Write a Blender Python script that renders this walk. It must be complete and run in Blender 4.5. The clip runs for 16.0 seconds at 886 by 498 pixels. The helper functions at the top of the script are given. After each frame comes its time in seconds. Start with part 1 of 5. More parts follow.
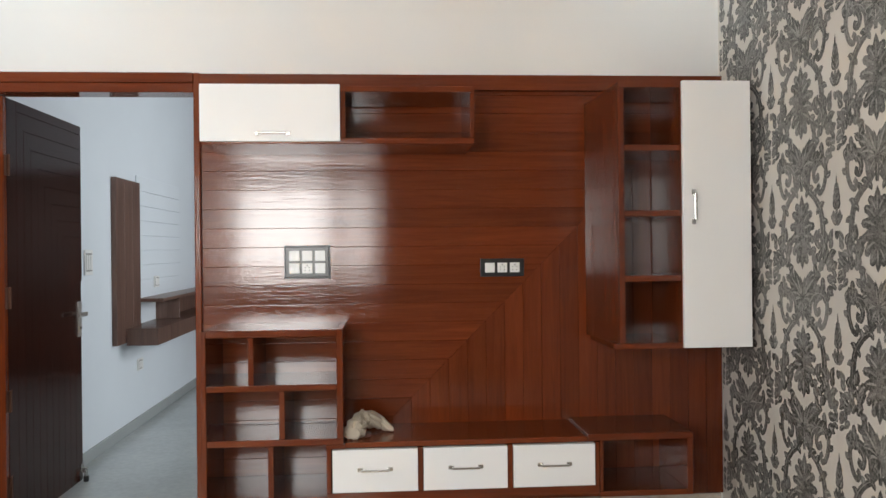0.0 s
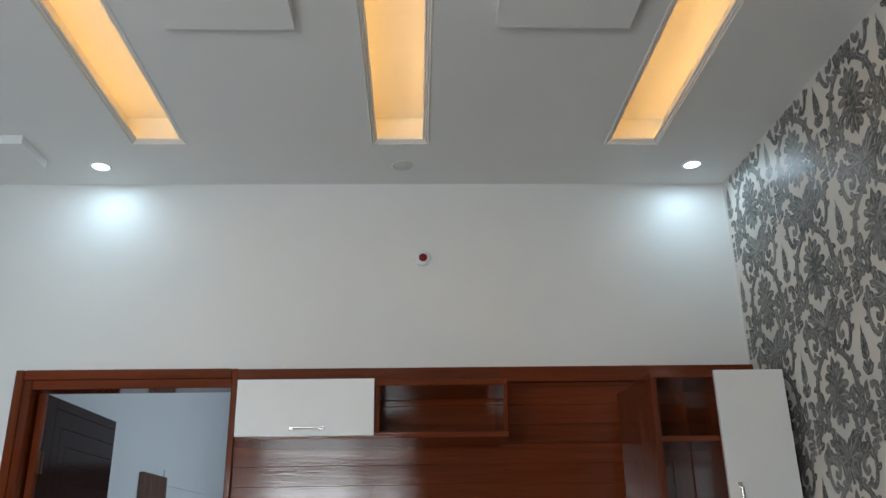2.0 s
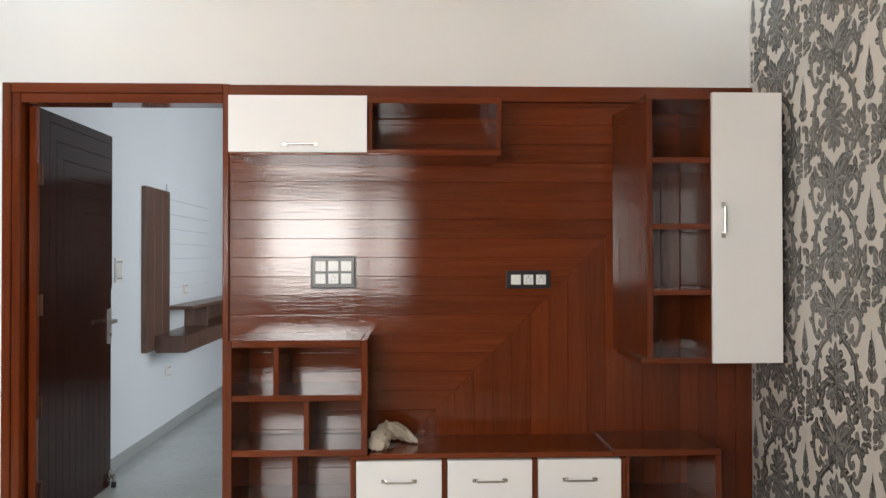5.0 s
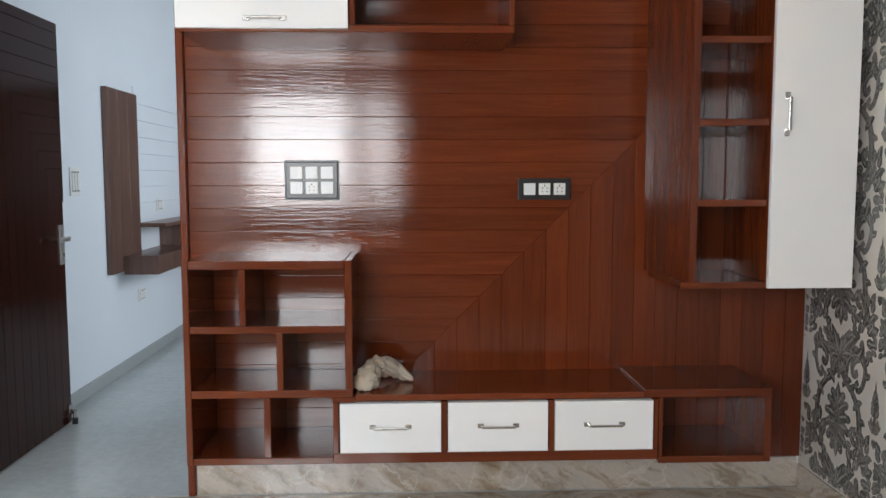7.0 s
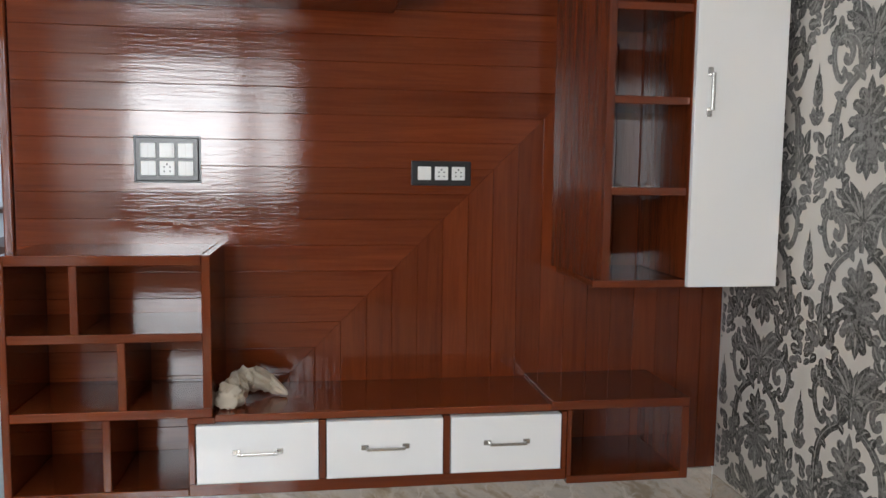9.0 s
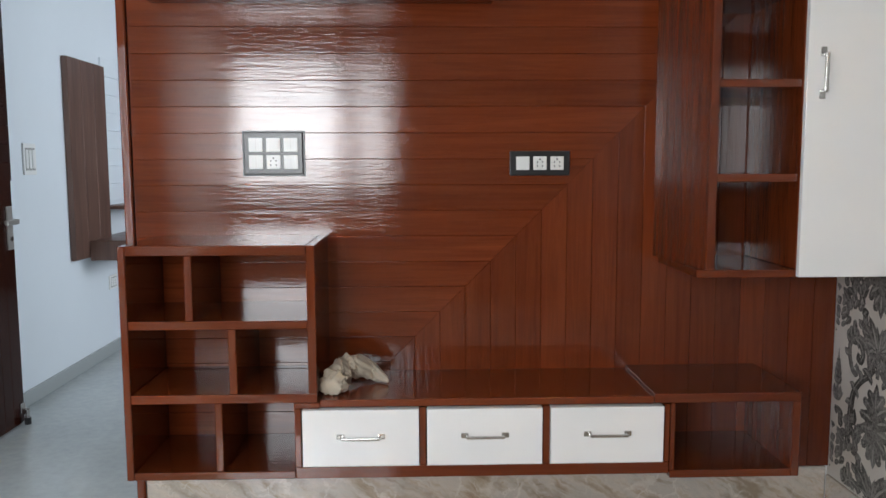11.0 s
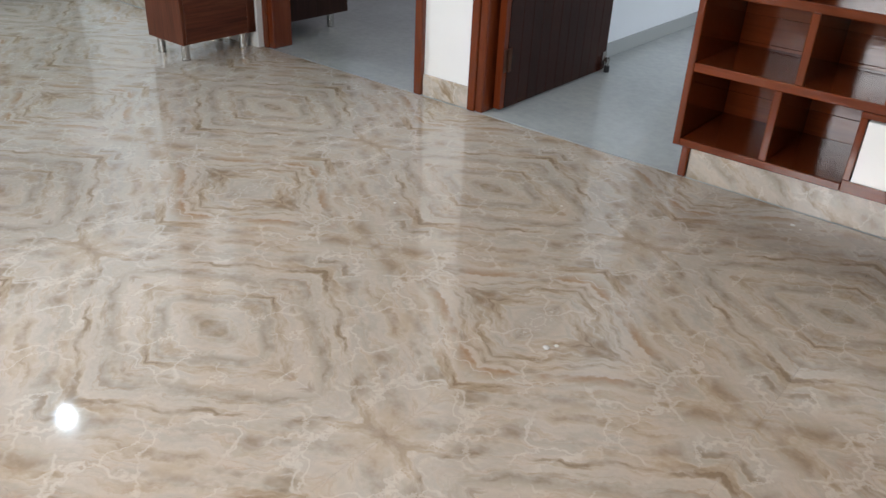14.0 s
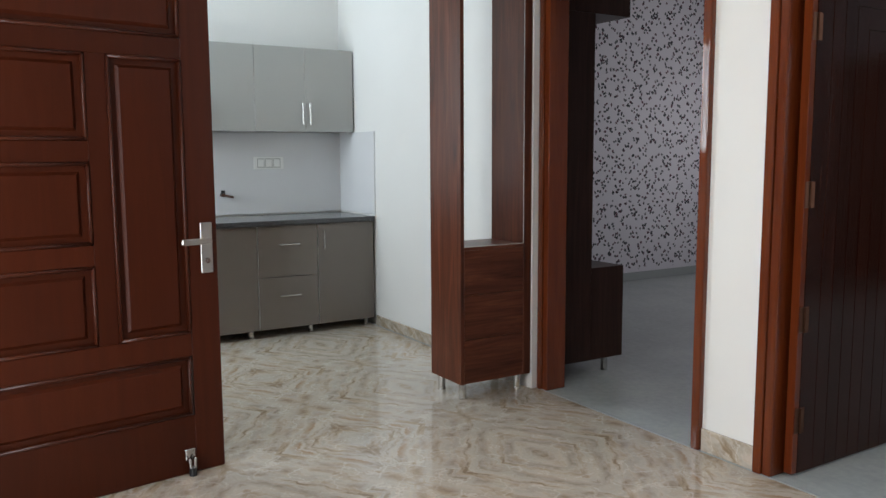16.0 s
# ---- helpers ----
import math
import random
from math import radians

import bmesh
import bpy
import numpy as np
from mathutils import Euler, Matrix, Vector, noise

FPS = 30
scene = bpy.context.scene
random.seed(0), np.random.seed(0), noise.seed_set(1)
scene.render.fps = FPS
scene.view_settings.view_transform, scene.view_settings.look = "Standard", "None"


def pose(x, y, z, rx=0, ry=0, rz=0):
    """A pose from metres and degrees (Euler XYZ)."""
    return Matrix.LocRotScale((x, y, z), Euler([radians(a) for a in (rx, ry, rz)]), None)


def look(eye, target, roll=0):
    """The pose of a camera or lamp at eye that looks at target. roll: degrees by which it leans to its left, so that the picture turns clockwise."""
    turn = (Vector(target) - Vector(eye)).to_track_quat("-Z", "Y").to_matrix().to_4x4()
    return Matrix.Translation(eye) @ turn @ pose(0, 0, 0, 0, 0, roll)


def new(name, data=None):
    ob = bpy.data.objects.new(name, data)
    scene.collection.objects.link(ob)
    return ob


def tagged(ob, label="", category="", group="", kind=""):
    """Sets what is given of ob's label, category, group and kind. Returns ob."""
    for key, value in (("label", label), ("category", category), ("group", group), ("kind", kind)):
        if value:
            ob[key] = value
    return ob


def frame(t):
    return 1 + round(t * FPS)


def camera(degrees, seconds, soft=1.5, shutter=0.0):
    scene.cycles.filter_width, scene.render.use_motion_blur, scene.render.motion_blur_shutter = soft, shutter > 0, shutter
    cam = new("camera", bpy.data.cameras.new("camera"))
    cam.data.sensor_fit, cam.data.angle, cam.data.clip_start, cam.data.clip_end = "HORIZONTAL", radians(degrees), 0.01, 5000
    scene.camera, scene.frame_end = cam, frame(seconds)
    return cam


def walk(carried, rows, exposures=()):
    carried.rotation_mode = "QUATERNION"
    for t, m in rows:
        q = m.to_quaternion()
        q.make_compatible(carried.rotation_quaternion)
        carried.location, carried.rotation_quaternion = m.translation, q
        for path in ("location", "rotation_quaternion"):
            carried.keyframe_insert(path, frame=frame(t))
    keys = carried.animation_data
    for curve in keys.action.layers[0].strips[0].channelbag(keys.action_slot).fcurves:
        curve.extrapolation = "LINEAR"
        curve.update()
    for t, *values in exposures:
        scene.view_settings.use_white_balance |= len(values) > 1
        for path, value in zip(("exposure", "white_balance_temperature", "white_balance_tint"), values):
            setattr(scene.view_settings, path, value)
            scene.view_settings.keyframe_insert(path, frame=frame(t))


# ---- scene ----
cam = camera(57.9, 16.0)
PATH = [
    (0, (0.845, -3.755, 1.314), (0.986, -1.76, 1.314), -0.6),
    (0.5, (0.826, -3.758, 1.315), (0.953, -1.769, 1.476), -0.7),
    (1, (0.836, -3.768, 1.327), (0.936, -1.802, 1.681), -0.9),
    (1.5, (0.833, -3.78, 1.346), (0.914, -1.858, 1.894), -1.0),
    (2, (0.83, -3.784, 1.341), (0.901, -1.909, 2.032), -1.0),
    (2.5, (0.823, -3.793, 1.35), (0.896, -1.909, 2.018), -0.9),
    (3, (0.83, -3.783, 1.335), (0.903, -1.866, 1.899), -0.6),
    (3.5, (0.832, -3.774, 1.336), (0.909, -1.817, 1.738), -0.4),
    (4, (0.845, -3.777, 1.328), (0.922, -1.791, 1.557), -0.2),
    (4.5, (0.852, -3.765, 1.311), (0.93, -1.771, 1.429), -0.1),
    (5, (0.852, -3.747, 1.323), (0.925, -1.748, 1.347), -0.1),
    (5.2, (0.86, -3.736, 1.33), (0.922, -1.737, 1.319), -0.0),
    (7.3, (0.885, -3.031, 1.257), (0.957, -1.041, 1.063), -0.1),
    (7.5, (0.903, -2.957, 1.254), (0.979, -0.969, 1.051), 0.1),
    (8, (0.925, -2.81, 1.248), (1.073, -0.825, 1.047), 0.3),
    (8.5, (0.961, -2.764, 1.242), (1.215, -0.79, 1.047), 0.7),
    (8.7, (0.975, -2.759, 1.244), (1.274, -0.791, 1.044), 0.7),
    (10.8, (0.991, -2.763, 1.217), (1.121, -0.778, 1.01), -0.2),
    (11, (0.974, -2.769, 1.225), (1.032, -0.781, 1.012), -0.2),
    (11.5, (0.983, -2.762, 1.215), (0.817, -0.795, 0.892), 0.4),
    (12, (0.958, -2.754, 1.212), (0.613, -0.86, 0.668), 1.9),
    (12.5, (0.958, -2.751, 1.185), (0.437, -0.988, 0.396), 3.8),
    (13, (0.973, -2.725, 1.177), (0.28, -1.121, 0.205), 4.8),
    (13.5, (0.991, -2.726, 1.169), (0.127, -1.255, 0.125), 4.4),
    (14, (1.009, -2.73, 1.181), (-0.07, -1.356, 0.209), 2.8),
    (14.5, (1.023, -2.709, 1.183), (-0.274, -1.404, 0.4), 1.9),
    (15, (1.037, -2.691, 1.2), (-0.461, -1.488, 0.644), 1.0),
    (15.5, (1.02, -2.683, 1.241), (-0.614, -1.585, 0.889), 0.2),
    (16, (0.942, -2.666, 1.259), (-0.75, -1.626, 1.028), -0.3),
]
EXPOSURES = [(0, 0.0, 7100, 13), (0.5, -0.08, 7150, 12), (1.0, -0.40, 7000, 11), (1.5, -0.64, 6300, 8), (2.0, -0.86, 6400, 8), (2.5, -0.88, 6400, 8), (3.0, -0.94, 6600, 9), (3.5, -0.68, 6550, 11),
             (4.0, -0.42, 7100, 14), (4.5, -0.10, 7200, 14), (5.2, -0.03, 7250, 14), (7.3, 0.0, 6600, 12), (11, 0.04, 6600, 12), (13, 0.15, 6800, 13), (14.5, 0.08, 6850, 15), (15, 0.10, 6850, 15), (16, -0.18, 7100, 14)]
walk(cam, [(t, look(eye, target, roll)) for t, eye, target, roll in PATH], EXPOSURES)

# ---- world, sun, large lights, exposure ----
world = bpy.data.worlds.new("world")
scene.world = world
world.use_nodes = True
_sky = world.node_tree.nodes.new("ShaderNodeTexSky")
_sky.sky_type = "NISHITA"
_sky.sun_disc = False
_sky.sun_elevation, _sky.sun_rotation = radians(48), radians(200)
world.node_tree.links.new(_sky.outputs[0], world.node_tree.nodes["Background"].inputs[0])
world.node_tree.nodes["Background"].inputs[1].default_value = 0.1


def sun_lamp(strength):
    data = bpy.data.lights.new("sun", "SUN")
    data.energy, data.angle, data.color = strength, radians(0.5), (1.0, 0.95, 0.88)
    ob = new("sun", data)
    ob.matrix_world = look((-2, 10, 12), (0, 0, 0))
    return tagged(ob, kind="structure")


def area_lamp(name, eye, target, width, height, watts, color):
    """Daylight in an opening."""
    data = bpy.data.lights.new(name, "AREA")
    data.shape, data.size, data.size_y, data.energy, data.color = "RECTANGLE", width, height, watts, color
    ob = new(name, data)
    ob.matrix_world = look(eye, target)
    return tagged(ob, kind="structure")


def disc_lamp(name, x, y, z, watts, color, size=0.075):
    data = bpy.data.lights.new(name, "AREA")
    data.shape, data.size, data.energy, data.color = "DISK", size, watts, color
    ob = new(name, data)
    ob.matrix_world = pose(x, y, z)
    return tagged(ob, kind="structure")


XR = 2.455           # papered wall
XL = -4.97           # outer wall behind the kitchen
YB = -4.5            # wall behind the sofa side, with the window
YE = -2.87           # entrance wall
XE = -0.75           # side of the entrance recess
YW = 0.012           # face of the television wall
ZC = 3.10            # ceiling
WT = 0.12            # wall thickness
DAY = (0.90, 0.96, 1.0)
COOL = (0.62, 0.84, 1.0)
WARM = (1.0, 0.53, 0.14)

sun_lamp(2.5)
area_lamp("window_daylight", (-0.20, YB - 0.03, 1.56), (-0.20, 0, 1.56), 0.92, 1.0, 64, DAY)
area_lamp("window_daylight", (0.54, YB - 0.03, 1.56), (0.54, 0, 1.56), 0.32, 1.0, 12, DAY)
area_lamp("entrance_daylight", (-1.38, YE - 0.12, 1.05), (-1.38, 0, 1.05), 0.6, 2.0, 31, (0.76, 0.89, 1.0))
# Fill lamps in assumed windows out of view, added to brighten bedrooms and kitchen.
area_lamp("bedroom_fill", (2.16, 2.5, 1.6), (0, 2.5, 1.5), 1.5, 1.3, 54, (0.80, 0.90, 1.0))
area_lamp("back_bedroom_fill", (-3.2, 4.93, 1.6), (-3.2, 0, 1.4), 1.3, 1.2, 18, (0.86, 0.90, 1.0))
area_lamp("kitchen_fill", (-4.3, YE + 0.03, 1.75), (-4.3, 0, 1.6), 0.9, 0.9, 56, (0.70, 0.87, 1.0))
for lx, ly, lw in ((-0.70, -0.20, 2.7), (2.217, -0.218, 3.0), (-4.15, -0.78, 6)):
    disc_lamp("downlight_beam", lx, ly, ZC - 0.0075, lw, COOL)


# ---- materials ----
def mat(name):
    m = bpy.data.materials.new(name)
    m.use_nodes = True
    return m, m.node_tree.nodes, m.node_tree.links, m.node_tree.nodes["Principled BSDF"]


def node(nodes, kind, **values):
    n = nodes.new(kind)
    for key, value in values.items():
        if key in n.inputs:
            n.inputs[key].default_value = value
    return n


def ramp(nodes, links, source, stops):
    n = nodes.new("ShaderNodeValToRGB")
    while len(n.color_ramp.elements) < len(stops):
        n.color_ramp.elements.new(0.5)
    for e, (p, c) in zip(n.color_ramp.elements, stops):
        e.position, e.color = p, (*c, 1) if len(c) == 3 else c
    links.new(source, n.inputs[0])
    return n.outputs[0]


def math_node(nodes, links, op, a, b=None, c=None):
    n = nodes.new("ShaderNodeMath")
    n.operation = op
    for i, v in enumerate((a, b, c)):
        if v is None:
            continue
        if isinstance(v, (int, float)):
            n.inputs[i].default_value = v
        else:
            links.new(v, n.inputs[i])
    return n.outputs[0]


def mix(nodes, links, fac, a, b, kind="MIX"):
    n = nodes.new("ShaderNodeMixRGB")
    n.blend_type = kind
    for i, v in enumerate((fac, a, b)):
        if isinstance(v, (int, float)):
            n.inputs[i].default_value = v
        elif isinstance(v, tuple):
            n.inputs[i].default_value = (*v, 1)
        else:
            links.new(v, n.inputs[i])
    return n.outputs[0]


def bump(nodes, links, bsdf, height, strength, distance=0.002):
    n = nodes.new("ShaderNodeBump")
    n.inputs["Strength"].default_value, n.inputs["Distance"].default_value = strength, distance
    links.new(height, n.inputs["Height"])
    links.new(n.outputs[0], bsdf.inputs["Normal"])
    return n


def stretched(nodes, links, scale, coord="Object"):
    tc = nodes.new("ShaderNodeTexCoord")
    mp = nodes.new("ShaderNodeMapping")
    mp.inputs["Scale"].default_value = scale
    links.new(tc.outputs[coord], mp.inputs[0])
    return mp.outputs[0]


def noise_tex(nodes, links, vec, scale, detail=4, rough=0.55, distortion=0.0):
    n = node(nodes, "ShaderNodeTexNoise", Scale=scale, Detail=detail, Roughness=rough, Distortion=distortion)
    links.new(vec, n.inputs["Vector"])
    return n.outputs["Fac"]


def paint(name, color, rough=0.55, spread=0.04, bumps=0.06):
    m, N, L, b = mat(name)
    v = stretched(N, L, (1, 1, 1))
    big, fine = noise_tex(N, L, v, 1.3, 3), noise_tex(N, L, v, 90, 4)
    dark = tuple(c * (1 - spread) for c in color)
    L.new(ramp(N, L, big, [(0.3, dark), (0.7, color)]), b.inputs["Base Color"])
    b.inputs["Roughness"].default_value = rough
    bump(N, L, b, fine, bumps, 0.001)
    return m


def wood(name, dark, mid, light, axis=0, rough=0.045, coat=0.12, ripple=0.20, scale=1.0, spec=0.5, patchy=0.04, pored=0.28):
    """Varnished wood with its grain along one axis."""
    m, N, L, b = mat(name)
    info = N.new("ShaderNodeObjectInfo")
    shift = N.new("ShaderNodeVectorMath")
    shift.operation = "ADD"
    s = [22 * scale] * 3
    s[axis] = 1.6 * scale
    tc = N.new("ShaderNodeTexCoord")
    times = math_node(N, L, "MULTIPLY", info.outputs["Random"], 17.0)
    comb = N.new("ShaderNodeCombineXYZ")
    for i in range(3):
        L.new(times, comb.inputs[i])
    L.new(tc.outputs["Object"], shift.inputs[0])
    L.new(comb.outputs[0], shift.inputs[1])
    mp = N.new("ShaderNodeMapping")
    mp.inputs["Scale"].default_value = s
    L.new(shift.outputs[0], mp.inputs[0])
    grain = noise_tex(N, L, mp.outputs[0], 1.0, 6, 0.62, 0.8)
    mp2 = N.new("ShaderNodeMapping")
    s2 = [120 * scale] * 3
    s2[axis] = 4 * scale
    mp2.inputs["Scale"].default_value = s2
    L.new(shift.outputs[0], mp2.inputs[0])
    pores = noise_tex(N, L, mp2.outputs[0], 1.0, 3, 0.6)
    base = ramp(N, L, grain, [(0.28, dark), (0.5, mid), (0.74, light)])
    poremask = ramp(N, L, pores, [(0.36, (0.62, 0.62, 0.62)), (0.52, (1, 1, 1))])
    toned = mix(N, L, pored, base, poremask, "MULTIPLY")
    vary = math_node(N, L, "MULTIPLY_ADD", info.outputs["Random"], 0.3, 0.85)
    hsv = N.new("ShaderNodeHueSaturation")
    L.new(vary, hsv.inputs["Value"])
    L.new(toned, hsv.inputs["Color"])
    L.new(hsv.outputs[0], b.inputs["Base Color"])
    patch = noise_tex(N, L, tc.outputs["Object"], 5.0, 4)
    L.new(math_node(N, L, "MULTIPLY_ADD", patch, patchy, rough - patchy / 2), b.inputs["Roughness"])
    b.inputs["Specular IOR Level"].default_value = spec
    b.inputs["Coat Weight"].default_value, b.inputs["Coat Roughness"].default_value = coat, 0.03
    mp3 = N.new("ShaderNodeMapping")
    s3 = [46.0] * 3
    s3[axis] = 3.5
    mp3.inputs["Scale"].default_value = s3
    L.new(shift.outputs[0], mp3.inputs[0])
    wave = noise_tex(N, L, mp3.outputs[0], 1.0, 3, 0.5)
    mp4 = N.new("ShaderNodeMapping")
    s4 = [165.0] * 3
    s4[axis] = 11.0
    mp4.inputs["Scale"].default_value = s4
    L.new(shift.outputs[0], mp4.inputs[0])
    brush = noise_tex(N, L, mp4.outputs[0], 1.0, 3, 0.6)
    h = math_node(N, L, "MULTIPLY_ADD", brush, 0.46, math_node(N, L, "MULTIPLY", wave, 0.55))
    bp = bump(N, L, b, h, ripple, 0.004)
    L.new(bp.outputs[0], b.inputs["Coat Normal"])
    return m


TEAK = ((0.112, 0.0200, 0.0058), (0.143, 0.0278, 0.0078), (0.178, 0.0375, 0.0105))
M_TEAK_X = wood("teak_varnish_x", *TEAK, axis=0)
M_TEAK_Y = wood("teak_varnish_y", *TEAK, axis=1)
M_TEAK_Z = wood("teak_varnish_z", *TEAK, axis=2)
M_DOOR_DARK = wood("dark_door_stain", (0.0165, 0.0042, 0.0026), (0.025, 0.0062, 0.0036), (0.035, 0.0088, 0.0050), axis=2, rough=0.13, coat=0.0, ripple=0.08, spec=0.22, patchy=0.05)
M_ENTRY = wood("mahogany_door", (0.047, 0.0086, 0.0032), (0.056, 0.0105, 0.0038), (0.065, 0.0130, 0.0046), axis=2, rough=0.33, coat=0.0, ripple=0.01, spec=0.22, patchy=0.03, pored=0.1)
M_ENTRY_BEAD = wood("mahogany_bead", (0.047, 0.0086, 0.0032), (0.056, 0.0105, 0.0038), (0.065, 0.0130, 0.0046), axis=2, rough=0.3, coat=0.0, ripple=0.0, spec=0.4, patchy=0.03, pored=0.1)
M_WALNUT_X = wood("walnut_laminate_x", (0.050, 0.0125, 0.0065), (0.105, 0.029, 0.0145), (0.18, 0.058, 0.030), axis=1, rough=0.3, coat=0.0, ripple=0.02, spec=0.25, pored=0.7)
M_WALNUT_Z = wood("walnut_laminate_z", (0.050, 0.0125, 0.0065), (0.105, 0.029, 0.0145), (0.18, 0.058, 0.030), axis=2, rough=0.3, coat=0.0, ripple=0.02, spec=0.25, pored=0.7)
M_LEDGE = wood("brown_laminate", (0.085, 0.042, 0.03), (0.13, 0.068, 0.05), (0.18, 0.1, 0.075), axis=2, rough=0.35, coat=0.1, ripple=0.02)
M_DRESSER = wood("dark_laminate", (0.022, 0.0095, 0.0075), (0.036, 0.015, 0.011), (0.055, 0.024, 0.018), axis=2, rough=0.35, coat=0.0, ripple=0.02, spec=0.2)
M_WALL = paint("white_wall_paint", (0.80, 0.788, 0.765))
M_CEIL = paint("white_ceiling_paint", (0.78, 0.775, 0.76), 0.7)
M_COOLWALL = paint("pale_blue_white_paint", (0.74, 0.79, 0.83))
M_WHITELAM = paint("white_gloss_laminate", (0.88, 0.88, 0.875), 0.12, 0.02, 0.012)
M_TAUPE = paint("taupe_gloss_laminate", (0.20, 0.172, 0.15), 0.14, 0.06, 0.012)
M_GREYLAM = paint("grey_gloss_laminate", (0.42, 0.42, 0.40), 0.16, 0.03, 0.012)
M_TILE_WHITE = paint("pale_kitchen_tile", (0.72, 0.72, 0.73), 0.15, 0.05, 0.01)
M_PLASTIC = paint("white_plastic", (0.8, 0.8, 0.78), 0.3, 0.02, 0.0)
M_BLACK = paint("black_plastic", (0.018, 0.018, 0.019), 0.28, 0.1, 0.02)
M_EDGE = paint("aluminium_edging", (0.62, 0.60, 0.57), 0.3, 0.03, 0.0)
M_CLOTH = paint("cream_cotton", (0.56, 0.48, 0.38), 0.9, 0.25, 1.0)
M_RED = paint("red_lens", (0.20, 0.008, 0.008), 0.15, 0.1, 0.0)
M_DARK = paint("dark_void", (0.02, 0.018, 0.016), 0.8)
M_FLECK = paint("white_fleck_paint", (0.78, 0.77, 0.74), 0.8)


def metal(name, color, rough):
    m, N, L, b = mat(name)
    b.inputs["Base Color"].default_value, b.inputs["Metallic"].default_value = (*color, 1), 1
    v = stretched(N, L, (40, 40, 400))
    L.new(math_node(N, L, "MULTIPLY_ADD", noise_tex(N, L, v, 1, 3), 0.15, rough - 0.07), b.inputs["Roughness"])
    return m


M_CHROME = metal("chrome", (0.58, 0.57, 0.55), 0.22)
M_STEEL = metal("brushed_steel", (0.52, 0.5, 0.47), 0.34)
M_BRASS = metal("aged_hinge_steel", (0.10, 0.045, 0.028), 0.45)


def glow(name, color, strength):
    m, N, L, b = mat(name)
    b.inputs["Base Color"].default_value = (0.8, 0.8, 0.8, 1)
    b.inputs["Emission Color"].default_value, b.inputs["Emission Strength"].default_value = (*color, 1), strength
    return m


M_LED = glow("warm_led_strip", WARM, 20)
M_LAMP = glow("cool_lamp_diffuser", COOL, 9)


def glass(name):
    m, N, L, b = mat(name)
    b.inputs["Transmission Weight"].default_value, b.inputs["Roughness"].default_value, b.inputs["IOR"].default_value = 1, 0.02, 1.45
    return m


M_GLASS = glass("window_glass")

TILE = 0.59
TX, TY = 0.72, -0.60


